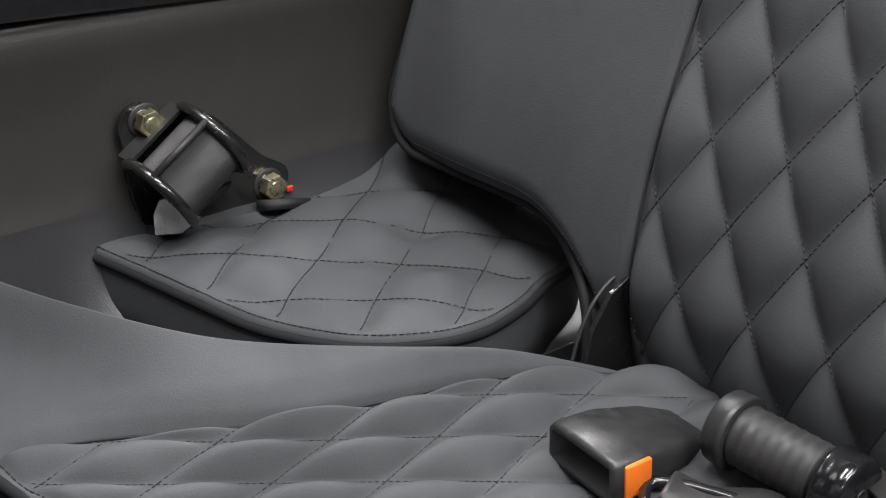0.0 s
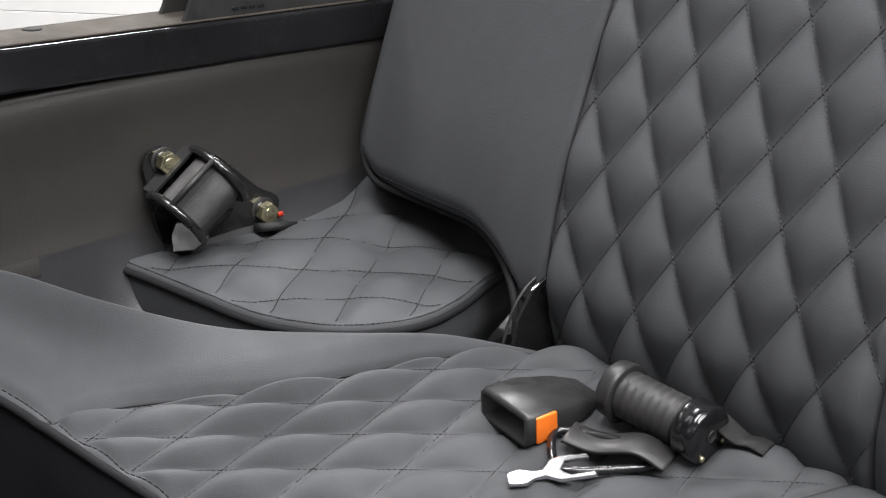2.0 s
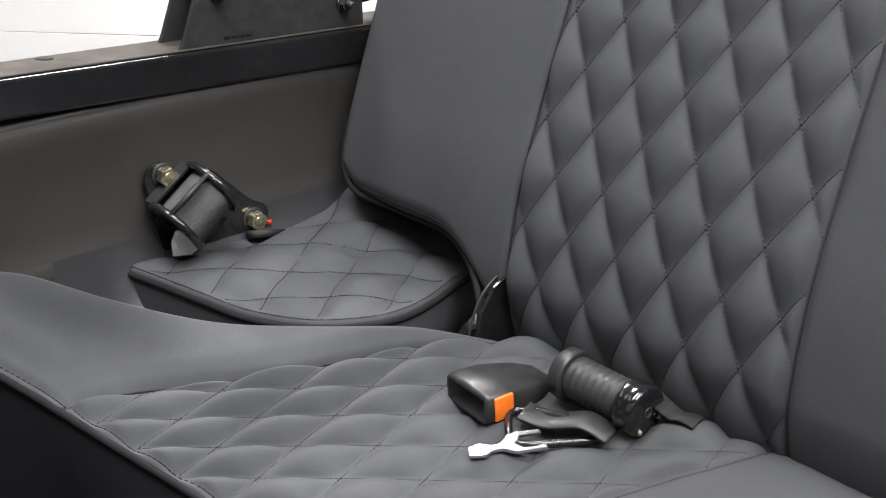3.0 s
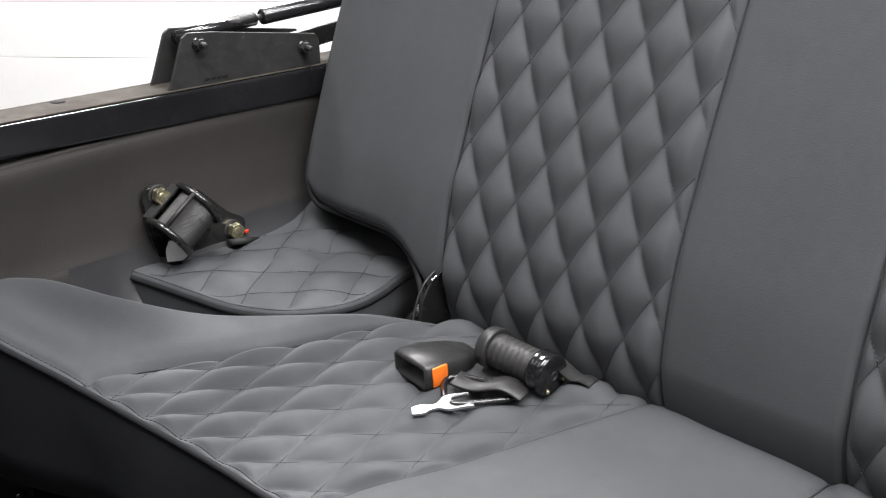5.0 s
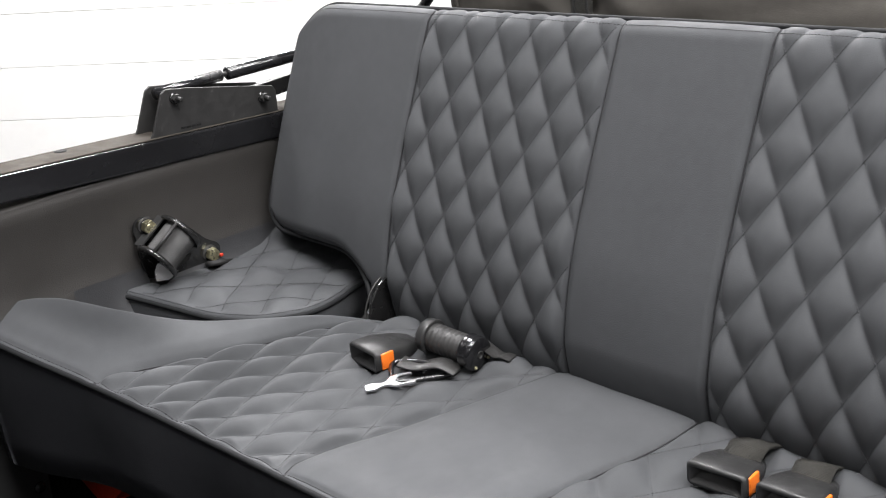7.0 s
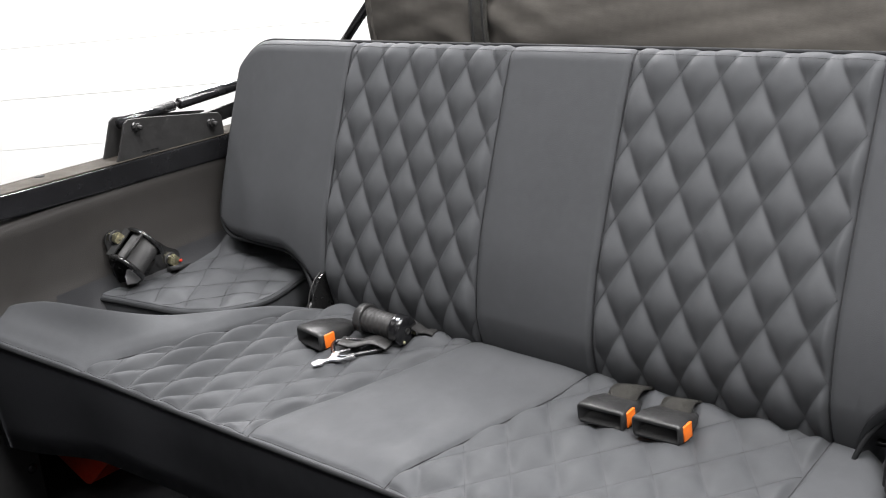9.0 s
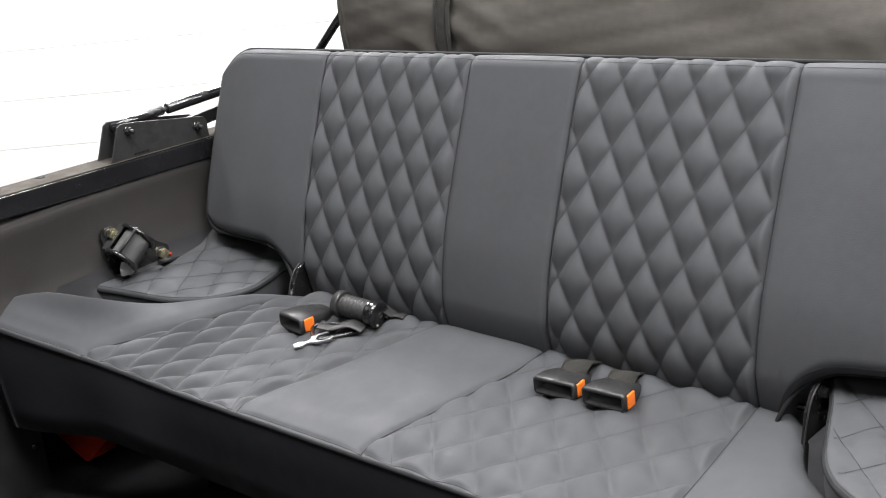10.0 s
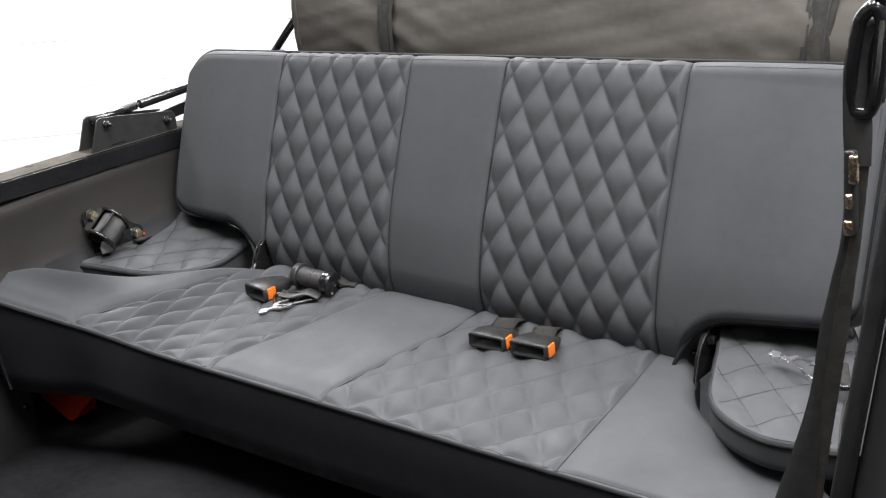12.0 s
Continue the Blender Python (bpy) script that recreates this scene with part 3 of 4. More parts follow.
def wheel_cushion(name, outline, lump, phase, label, height=0.05):
    """A quilted pad over the wheel box: outline in x, y, z of its welt."""
    root = thing(name, label, "cushion", "wheel box cushions")
    ring = spline(outline, 14, closed=True)
    n = len(ring)
    c = sum(ring, Vector()) / n
    (ox, oy), (ux, uy), (vx, vy) = phase
    det = ux * vy - uy * vx

    def ab(x, y):
        p, q = x - ox, y - oy
        return (p * vy - q * vx) / det, (q * ux - p * uy) / det

    def base(x, y):
        # welt height blended over the pad by inverse distance
        wsum, zsum = 0.0, 0.0
        for p in ring[::7]:
            k = 1 / ((p.x - x) ** 2 + (p.y - y) ** 2 + 2e-4) ** 1.5
            wsum += k
            zsum += k * p.z
        return zsum / wsum

    def place(x, y, d):
        z = base(x, y) + rounded(d, 0.007) * 0.9 + 0.007 * smooth01(d / 0.05)
        z += 0.0082 * (pillow(*ab(x, y)) - 0.6) * smooth01(d / 0.02)
        z += (0.004 * noise.noise(Vector((x * 14, y * 14, 3.1))) + 0.0016 * noise.noise(Vector((x * 45, y * 30, 5.2)))) * smooth01(d / 0.04)
        for lx, ly, r, hh in lump:
            z += hh * math.exp(-((x - lx) ** 2 + (y - ly) ** 2) / r ** 2)
        return Vector((x, y, z))

    def edge_distance(x, y):
        return min(math.hypot(p.x - x, p.y - y) for p in ring)

    def at(x, y):
        return place(x, y, edge_distance(x, y))

    m = 26
    rho = [math.sin(math.pi / 2 * j / m) for j in range(m + 1)]
    v = [at(c.x, c.y)]
    f = []
    for j in range(1, m + 1):
        for p in ring:
            x, y = c.x + (p.x - c.x) * rho[j], c.y + (p.y - c.y) * rho[j]
            v.append(place(x, y, edge_distance(x, y)) if j < m else Vector(p))
    for i in range(n):
        f.append((0, 1 + i, 1 + (i + 1) % n))
        for j in range(m - 1):
            a, b = 1 + j * n, 1 + (j + 1) * n
            f.append((a + i, b + i, b + (i + 1) % n, a + (i + 1) % n))
    part("top_panel", (v, f), LEATHER, root, "diamond-quilted grey top")
    v = []
    for dz, k in ((0, 0), (0.012, 0.006), (0.03, 0.008), (height, 0.0), (height + 0.004, -0.06)):
        for p in ring:
            v.append(Vector((p.x + (p.x - c.x) * k, p.y + (p.y - c.y) * k, p.z - dz)))
    f = [(j * n + i, (j + 1) * n + i, (j + 1) * n + (i + 1) % n, j * n + (i + 1) % n) for j in range(4) for i in range(n)]
    f.append(tuple(4 * n + i for i in range(n)))
    part("boxing", (v, f), LEATHER, root, "plain side band")
    part("piping", tube([p + Vector((0, 0, -0.002)) for p in ring], 0.0036, 8, closed=True), PIPING, root, "raised welt round the edge")
    # sewn lines
    def inverse(a, b):
        return ox + a * ux + b * vx, oy + a * uy + b * vy

    poly = [(p.x, p.y) for p in ring]

    def inside(x, y):
        hit = False
        for (ax, ay), (bx, by) in zip(poly, poly[1:] + poly[:1]):
            if (ay > y) != (by > y) and x < (bx - ax) * (y - ay) / (by - ay) + ax:
                hit = not hit
        return hit and edge_distance(x, y) > 0.006

    runs = lattice_runs(inverse, inside, 6, 0.08)
    welt = []
    for i in range(n + 1):
        p, t = ring[i % n], (ring[(i + 1) % n] - ring[(i - 1) % n]).normalized()
        q = Vector((t.y, -t.x, 0))
        q = q if q.dot(c - p) > 0 else -q
        welt.append((p.x + q.x * 0.003, p.y + q.y * 0.003))
    welt = [welt]
    st = part("stitching", stitches(runs + welt, with_normal(at), 0.00030, 0.0032, 0.0010, 0.0010), THREAD, root, "dark thread along the quilting")
    st["kind"] = "stuff"
    return root


wheel_cushion("wheel_box_cushion", [(-0.806, 0.1475, 0.522), (-0.800, 0.1480, 0.522), (-0.759, 0.155, 0.522), (-0.704, 0.166, 0.520), (-0.643, 0.180, 0.518), (-0.591, 0.210, 0.517), (-0.562, 0.249, 0.517), (-0.555, 0.289, 0.515), (-0.567, 0.334, 0.512),
              (-0.592, 0.379, 0.505), (-0.622, 0.443, 0.499), (-0.682, 0.493, 0.499), (-0.762, 0.503, 0.512), (-0.820, 0.453, 0.527), (-0.815, 0.403, 0.519), (-0.807, 0.343, 0.514), (-0.806, 0.253, 0.515), (-0.810, 0.168, 0.522), (-0.810, 0.151, 0.522)],
              [(-0.800, 0.425, 0.030, 0.018), (-0.69, 0.345, 0.02, -0.006), (-0.725, 0.38, 0.02, 0.005)], ((-0.690, 0.163), (0.037, 0.044), (-0.040, 0.052)), "grey diamond-quilted pad with a puckered corner on the wheel box", 0.055)
wheel_cushion("wheel_box_cushion", [(0.773, 0.150, 0.525), (0.764, 0.146, 0.525), (0.726, 0.141, 0.525), (0.670, 0.137, 0.525), (0.600, 0.164, 0.525), (0.552, 0.211, 0.525), (0.520, 0.276, 0.525), (0.490, 0.346, 0.526), (0.452, 0.436, 0.528), (0.452, 0.526, 0.528),
              (0.530, 0.560, 0.530), (0.600, 0.540, 0.530), (0.655, 0.475, 0.528), (0.692, 0.388, 0.526), (0.738, 0.245, 0.525), (0.772, 0.160, 0.525)],
              [], ((0.515, 0.374), (0.057, -0.057), (0.036, 0.040)), "grey diamond-quilted pad on the wheel box under a belt tongue", 0.040)


# ---- inertia reel on the side trim ----
reel = thing("inertia_reel", "black steel belt reel with yellow zinc bolts on the trim", "belt reel", at=Matrix.Translation((0.05 * WALL + 0.004, -0.0036, 0.0256)) @ Matrix.Scale(0.95, 4))
RA = Vector((0, 0.82, 0.572))
RB = Vector((0, 0.572, -0.82))
RN = Vector((1, 0, 0))
RC = Vector((WALL, 0.2261, 0.584))


def on_reel(a, b, n):
    return RC + RA * a + RB * b + RN * n


yz = basis(Vector((0, 1, 0)), Vector((0, 0, 1)), Vector((1, 0, 0)), Vector((WALL, 0, 0)))
ears = [(0.189, 0.600), (0.187, 0.614), (0.193, 0.626), (0.206, 0.630), (0.218, 0.624), (0.235, 0.616), (0.262, 0.610), (0.284, 0.590), (0.308, 0.566), (0.329, 0.552), (0.330, 0.538), (0.314, 0.527), (0.270, 0.528), (0.235, 0.518), (0.205, 0.532), (0.193, 0.560)]
ears = [(p.x, p.y) for p in spline([(y, z, 0) for y, z in ears], 4, closed=True)]
part("base_plate", plate(ears, 0.005, 0.001, yz), BLACK_STEEL, reel, smooth=False)
axis_pose = basis(RB, RN, RB.cross(RN), on_reel(0, 0, 0.034))
wound = grid(lambda k, z: axis_pose @ Vector(((0.0262 + 0.0003 * (k % 2)) * math.cos(2 * math.pi * k / 320), (0.0262 + 0.0003 * (k % 2)) * math.sin(2 * math.pi * k / 320), z)), list(range(321)), [-0.026, -0.013, 0.0, 0.013, 0.026])
part("belt_spool", wound, SPOOL, reel, "finely ribbed webbing wound on the reel", smooth=False)
for s in (-1, 1):
    pl = on_reel(0.0285 * s, 0, 0.030)
    mm = basis(RB, RN, RB.cross(RN), pl)
    part("flange", turned([(0.004, -0.0022), (0.029, -0.0022), (0.0325, -0.0044), (0.0352, -0.003), (0.0360, 0.0), (0.0352, 0.003), (0.0325, 0.0044), (0.029, 0.0022), (0.004, 0.0022)], mm, 48), BLACK_STEEL, reel, "rolled-edge black end plate")
part("tie_bar", tube([on_reel(-0.028, -0.027, 0.050), on_reel(0.028, -0.027, 0.050)], 0.0028, 10), DULL_STEEL, reel, "steel tie bar")
part("frame_web", ribbon([on_reel(-0.028, -0.031, 0.014), on_reel(0.028, -0.031, 0.014)], Vector((1, 0, 0)), 0.018, 0.003), RUBBER, reel, "black steel frame", smooth=False)
out = basis(Vector((0, 1, 0)), Vector((0, 0, 1)), Vector((1, 0, 0)), Vector())
for p in ((WALL, 0.2085, 0.616), (WALL, 0.3118, 0.5405)):
    m = out.copy()
    m.translation = Vector(p) + RN * 0.0045
    part("washer", turned([(0.005, 0), (0.0135, 0), (0.0135, 0.0012), (0.012, 0.0016), (0.005, 0.0016)], m, 28), DULL_STEEL, reel)
    hexbolt(reel, m @ pose(0, 0, 0.001, 0, 0, 12), 0.0098, 0.010, 0.0102, None, BLACK_STEEL)
tg = [(k * 0.00015, q * 0.00015) for k, q in ((-65, -85), (-67, 10), (-35, 80), (50, 92), (72, 20), (100, -10), (158, -10), (110, -50), (60, -85))]
tn = Vector((0.76, -0.42, 0.33)).normalized()
tr = Vector((0, 0, 1)).cross(tn).normalized()
part("belt_tongue", plate(tg, 0.0026, 0.0, basis(tr, tn.cross(tr), tn, Vector((WALL + 0.046, 0.199, 0.556)))), CHROME, reel, "chromed belt tongue", smooth=False)
part("strap", ribbon(spline([on_reel(0, 0.026, 0.04), on_reel(-0.01, 0.034, 0.034), on_reel(-0.04, 0.040, 0.025), on_reel(-0.06, 0.042, 0.03)], 6), RA, 0.046, 0.0016), WEBBING, reel, "belt webbing")
part("belt_end", ribbon([Vector((WALL + 0.020, 0.2965, 0.531)), Vector((WALL + 0.021, 0.315, 0.528)), Vector((WALL + 0.022, 0.334, 0.524))], Vector((1, 0, 0.3)), 0.020, 0.008), RUBBER, reel, "folded black belt end")
part("tag", box(0.003, 0.006, 0.005, 0.001, (WALL + 0.008, 0.3300, 0.533)), RED, reel, "small red tag")

# ---- hood bracket and stays on the rail ----
bracket = thing("hood_bracket", "black steel channel bracket with folded stays on the body rail", "bracket", at=RAIL_TILT @ Matrix.Translation((0.074, -0.010, -0.004)))
BR = [(0.234, 0.7352), (0.240, 0.746), (0.258, 0.798), (0.266, 0.803), (0.30, 0.800), (0.43, 0.781), (0.449, 0.778), (0.455, 0.770), (0.457, 0.7352)]
flat_yz = basis(Vector((0, 1, 0)), Vector((0, 0, 1)), Vector((1, 0, 0)), Vector())
for x in (-0.886, -0.925):
    part("side_plate", plate(BR, 0.004, 0.001, Matrix.Translation((x, 0, 0)) @ flat_yz), DULL_STEEL, bracket, "dusty black side plate", smooth=False)
part("base", span((-0.923, 0.236, 0.7352), (-0.884, 0.455, 0.739), 0.001), DULL_STEEL, bracket, smooth=False)
for y, z in ((0.279, 0.789), (0.430, 0.764)):
    m = flat_yz.copy()
    m.translation = Vector((-0.882, y, z))
    b = part("bolt", turned([(0.002, 0), (0.0085, 0), (0.0085, 0.0015), (0.002, 0.0016)], m, 20), BLACK_STEEL, bracket)
    part("nut", plate([(0.0068 * math.cos(math.pi * k / 3), 0.0068 * math.sin(math.pi * k / 3)) for k in range(6)], 0.006, 0.0006, m @ Matrix.Translation((0, 0, 0.0016))), DULL_STEEL, b, smooth=False)
    part("stud", turned([(0.001, 0.007), (0.0036, 0.007), (0.0036, 0.016), (0.003, 0.017), (0.001, 0.0172)], m, 14), DULL_STEEL, b)
for k in range(4):
    part("stamped_mark", span((-0.8822, 0.286 + 0.0085 * k, 0.7440), (-0.8812, 0.2925 + 0.0085 * k, 0.7462)), BLACK_STEEL, bracket, "stamped mark", smooth=False)
part("stay", tube([(-0.904, 0.262, 0.795), (-0.904, 0.374, 0.803)], 0.0085, 20), GLOSS_BLACK, bracket, "gloss black tube stay")
part("joint", tube([(-0.904, 0.372, 0.8028), (-0.904, 0.379, 0.8033), (-0.904, 0.388, 0.804)], [0.004, 0.0032, 0.005], 16), DULL_STEEL, bracket, "necked joint")
part("stay", tube([(-0.904, 0.384, 0.8035), (-0.904, 0.386, 0.8037), (-0.904, 0.80, 0.828)], [0.0075, 0.0098, 0.0098], 20), GLOSS_BLACK, bracket, "gloss black tube stay")
arm = part("link_arm", span((-0.912, 0.40, -0.012), (-0.900, 0.80, 0.012), 0.002), BLACK_STEEL, bracket, "flat black link arm", smooth=False)
arm.matrix_basis = Matrix.Translation((0, 0.40, 0.762)) @ pose(0, 0, 0, 6) @ Matrix.Translation((0, -0.40, 0))


# ---- belt buckles on the seat ----
def rest(x, y):
    """Height of the cushion at a place."""
    u, v = x, y
    for _ in range(8):
        p = seat_place(u, v)
        u, v = u + x - p.x, v + y - p.y
    return p.z


def buckle_body(parent, m, body=(0.052, 0.078, 0.024)):
    """A square-mouthed buckle: its mouth faces -y, its strap end is +y, at the pose m."""
    w, l, h = body
    bm = bmesh.new()
    secs = [(0.0, 1.0, 1.0), (0.004, 1.04, 1.04), (0.35 * l, 1.0, 1.0), (0.75 * l, 0.86, 0.74), (l, 0.66, 0.48)]
    loops = []
    for y, a, b in secs:
        hw, hh, r = w / 2 * a, h / 2 * b, 0.004
        pts = [(-hw + r, -hh), (hw - r, -hh), (hw, -hh + r), (hw, hh - r), (hw - r, hh), (-hw + r, hh), (-hw, hh - r), (-hw, -hh + r)]
        loops.append([bm.verts.new((x, y, z + hh)) for x, z in pts])
    inner = [(-w / 2 + 0.005, -h / 2 + 0.005), (w / 2 - 0.005, -h / 2 + 0.005), (w / 2 - 0.005, h / 2 - 0.005), (-w / 2 + 0.005, h / 2 - 0.005)]
    rim2 = [bm.verts.new((x, 0.0, z + h / 2)) for x, z in ((-w / 2 + 0.004, -h / 2 + 0.004), (w / 2 - 0.004, -h / 2 + 0.004), (w / 2 - 0.0035, -h / 2 + 0.0045), (w / 2 - 0.0035, h / 2 - 0.0045), (w / 2 - 0.004, h / 2 - 0.004), (-w / 2 + 0.004, h / 2 - 0.004), (-w / 2 + 0.0035, h / 2 - 0.0045), (-w / 2 + 0.0035, -h / 2 + 0.0045))]
    deep = [bm.verts.new((v.co.x * 0.86, 0.030, (v.co.z - h / 2) * 0.55 + h / 2)) for v in rim2]
    for a, b in [(loops[i], loops[i + 1]) for i in range(len(loops) - 1)] + [(rim2, loops[0]), (deep, rim2)]:
        for k in range(8):
            bm.faces.new((a[k], a[(k + 1) % 8], b[(k + 1) % 8], b[k]))
    bm.faces.new(deep)
    bm.faces.new(loops[-1])
    bmesh.ops.bevel(bm, geom=[e for e in bm.edges if e.is_manifold and e.calc_face_angle(0) > 0.9], offset=0.0007, segments=2, affect="EDGES")
    bmesh.ops.transform(bm, matrix=m, verts=bm.verts)
    body_ob = part("housing", bm, PLASTIC, parent, "worn black plastic housing")
    btn = box(0.0035, 0.019, h * 0.80, 0.0012, (w / 2 * 1.03, 0.017, h / 2))
    bmesh.ops.transform(btn, matrix=m, verts=btn.verts)
    part("button", btn, ORANGE, parent, "orange release button")
    slot = box(w * 0.62, 0.004, h * 0.12, 0.0005, (0, 0.028, h * 0.52))
    bmesh.ops.transform(slot, matrix=m, verts=slot.verts)
    part("latch", slot, DULL_STEEL, parent, "dark steel latch inside the mouth")
    return body_ob


def buckle(x, y, yaw, label, strap, body=(0.068, 0.080, 0.028), lift=0.003):
    z = rest(x, y)
    root = thing("belt_buckle", label, "buckle", "belt buckles on the seat")
    buckle_body(root, pose(x, y, z + lift, 2, 0, yaw), body)
    if strap:
        part("strap", ribbon(spline(strap, 6), Vector((1, 0.15, 0.05)), 0.044, 0.004), OLD_WEBBING, root, "dusty grey webbing sleeve")
    return root


buckle(-0.432, 0.258, -7, "worn black buckle with an orange button lying on the quilted seat", None, (0.059, 0.080, 0.027), 0.003)
buckle(0.098, 0.276, 4, "worn black buckle with an orange button on a dusty strap", [(0.099, 0.322, 0.496), (0.097, 0.338, 0.503), (0.096, 0.353, 0.500), (0.094, 0.385, 0.486)], (0.068, 0.064, 0.026))
buckle(0.181, 0.279, 3, "worn black buckle beside its twin on a dusty strap", [(0.179, 0.324, 0.496), (0.175, 0.340, 0.502), (0.171, 0.355, 0.499), (0.166, 0.385, 0.484)], (0.068, 0.066, 0.026))

loose = thing("loose_belt_reel", "black seat belt reel with chrome tongue lying loose on the seat", "belt reel")
za = rest(-0.33, 0.320) + 0.019
A, Bp = Vector((-0.384, 0.332, za + 0.003)), Vector((-0.299, 0.336, za - 0.002))
d = (Bp - A).normalized()
m = basis(d.cross(Vector((0, 0, 1))).normalized(), d.cross(d.cross(Vector((0, 0, 1)))).normalized(), d, A)
L = (Bp - A).length
part("belt_spool", turned([(0.004, 0.006)] + [(0.0187 + 0.00028 * math.sin(k * 0.75), 0.008 + 0.00090 * k) for k in range(60)] + [(0.004, 0.062)], m, 40), SPOOL, loose, "ribbed webbing wound on the reel")
part("end_plate", turned([(0.003, -0.007), (0.0205, -0.007), (0.0225, -0.005), (0.0228, 0.002), (0.0235, 0.004), (0.0235, 0.007), (0.022, 0.008), (0.003, 0.008)], m, 40), PLASTIC, loose, "rolled black end plate")
part("end_cap", turned([(0.003, L - 0.020), (0.0218, L - 0.020), (0.0228, L - 0.018), (0.0222, L - 0.014), (0.0222, L - 0.010), (0.0228, L - 0.008), (0.0226, L - 0.003), (0.0205, L), (0.003, L)], m, 40), GLOSS_BLACK, loose, "gloss black end cap")
part("hub", turned([(0.0012, L), (0.0052, L), (0.0052, L + 0.0012), (0.0038, L + 0.0012), (0.0036, L + 0.0002), (0.0012, L + 0.0002)], m, 24), DULL_STEEL, loose)
for ang in (60, 150):
    q = m @ Vector((0.0175 * math.cos(math.radians(ang)), 0.0175 * math.sin(math.radians(ang)), L + 0.0004))
    part("rivet", turned([(0.0005, -0.001), (0.0027, -0.001), (0.0022, 0.0012), (0.0005, 0.0018)], basis(m.to_3x3().col[0], m.to_3x3().col[1], m.to_3x3().col[2], q), 14), ZINC, loose)
st = spline([(-0.313, 0.310, rest(-0.313, 0.310) + 0.010), (-0.335, 0.302, rest(-0.335, 0.302) + 0.013), (-0.363, 0.290, rest(-0.363, 0.290) + 0.013), (-0.386, 0.280, rest(-0.386, 0.280) + 0.009)], 6)
part("strap", ribbon(st, Vector((0.42, -0.90, 0.0)), 0.030, 0.0026), SPOOL, loose, "dusty black webbing")
part("strap", ribbon(spline([(-0.306, 0.352, za + 0.004), (-0.288, 0.356, za - 0.006), (-0.276, 0.358, rest(-0.276, 0.358) + 0.003), (-0.266, 0.360, rest(-0.266, 0.360) + 0.001)], 6), Vector((0.2, 1, 0)), 0.018, 0.002), WEBBING, loose, "black webbing tail")
fr = [Vector((x, y, rest(x, y) + 0.006)) for x, y in ((-0.396, 0.282), (-0.380, 0.258), (-0.362, 0.252), (-0.343, 0.272), (-0.320, 0.306), (-0.343, 0.304))]
part("tongue_cover", tube(spline(fr, 5, closed=True), 0.0036, 10, closed=True), GLOSS_BLACK, loose, "black plastic loop of the tongue")
part("orange_tab", box(0.012, 0.006, 0.003, 0.0008, (-0.334, 0.309, rest(-0.334, 0.309) + 0.003)), ORANGE, loose, "small orange tab")
tong = [(-0.033, -0.007), (-0.032, 0.005), (-0.022, 0.008), (-0.013, 0.003), (-0.006, 0.003), (0.002, 0.013), (0.010, 0.016), (0.030, 0.014), (0.030, 0.009), (0.012, 0.009), (0.006, 0.0), (0.012, -0.008), (0.030, -0.008), (0.030, -0.013), (0.004, -0.012), (-0.005, -0.005), (-0.014, -0.005), (-0.020, -0.010)]
part("belt_tongue", plate(tong, 0.0028, 0.0007, Matrix.Translation((-0.364, 0.242, rest(-0.364, 0.242) + 0.004)) @ pose(0, 0, 0, 4, -4, 60)), CHROME, loose, "chromed belt tongue", smooth=False)

# belt tongue on the wheel box pad
pad_tongue = thing("belt_tongue", "chromed belt tongue on black webbing lying on the pad", "belt tongue")
part("tongue", plate(tong, 0.0028, 0.0007, Matrix.Translation((0.630, 0.304, 0.562)) @ pose(0, 0, 0, 3, 3, -10)), CHROME, pad_tongue, "forked bright steel plate", smooth=False)
part("arm", tube([(0.655, 0.315, 0.555), (0.690, 0.326, 0.556)], 0.0016, 8), CHROME, pad_tongue)
part("arm", tube([(0.655, 0.292, 0.555), (0.676, 0.278, 0.556), (0.700, 0.270, 0.556)], 0.0016, 8), CHROME, pad_tongue)
part("strap", ribbon(spline([(0.688, 0.338, 0.553), (0.695, 0.325, 0.562), (0.708, 0.300, 0.564), (0.720, 0.276, 0.561), (0.724, 0.267, 0.552)], 6), Vector((1, 0.35, 0)), 0.026, 0.0024), WEBBING, pad_tongue, "folded black webbing")
part("slot_bar", tube([(0.702, 0.268, 0.556), (0.736, 0.272, 0.556)], 0.004, 10), GLOSS_BLACK, pad_tongue, "black plastic bar")


def hinge(x, side):
    """Steel hinge between the seat frame and the backrest, beside the pad."""
    root = thing("seat_hinge", "black steel seat hinge with a bright pivot bolt beside the pad", "hinge", "seat hinges")
    outline = [(0.335, 0.47), (0.345, 0.512), (0.362, 0.535), (0.395, 0.55), (0.43, 0.55), (0.43, 0.47)]
    part("side_plate", plate(outline, 0.004, 0.001, basis(Vector((0, 1, 0)), Vector((0, 0, 1)), Vector((1, 0, 0)), Vector((x, 0, 0)))), BLACK_STEEL, root, smooth=False)
    part("edge_rod", tube(spline([(x + 0.006 * side, 0.330, 0.46), (x + 0.006 * side, 0.345, 0.51), (x + 0.006 * side, 0.365, 0.535), (x + 0.006 * side, 0.40, 0.548)], 6), 0.0014, 8), DULL_STEEL, root, "thin wire edge")
    hexbolt(root, Matrix.Translation((x + 0.004 * side, 0.385, 0.525)) @ pose(0, 0, 0, 0, 90 * side, 0), 0.007, 0.008, 0.009, DULL_STEEL)
    part("cross_rod", tube([(x, 0.40, 0.487), (x - 0.10 * side, 0.40, 0.487)], 0.005, 10), BLACK_STEEL, root, "black cross rod")
    return root


hinge(-0.515, -1)
hinge(0.452, 1)

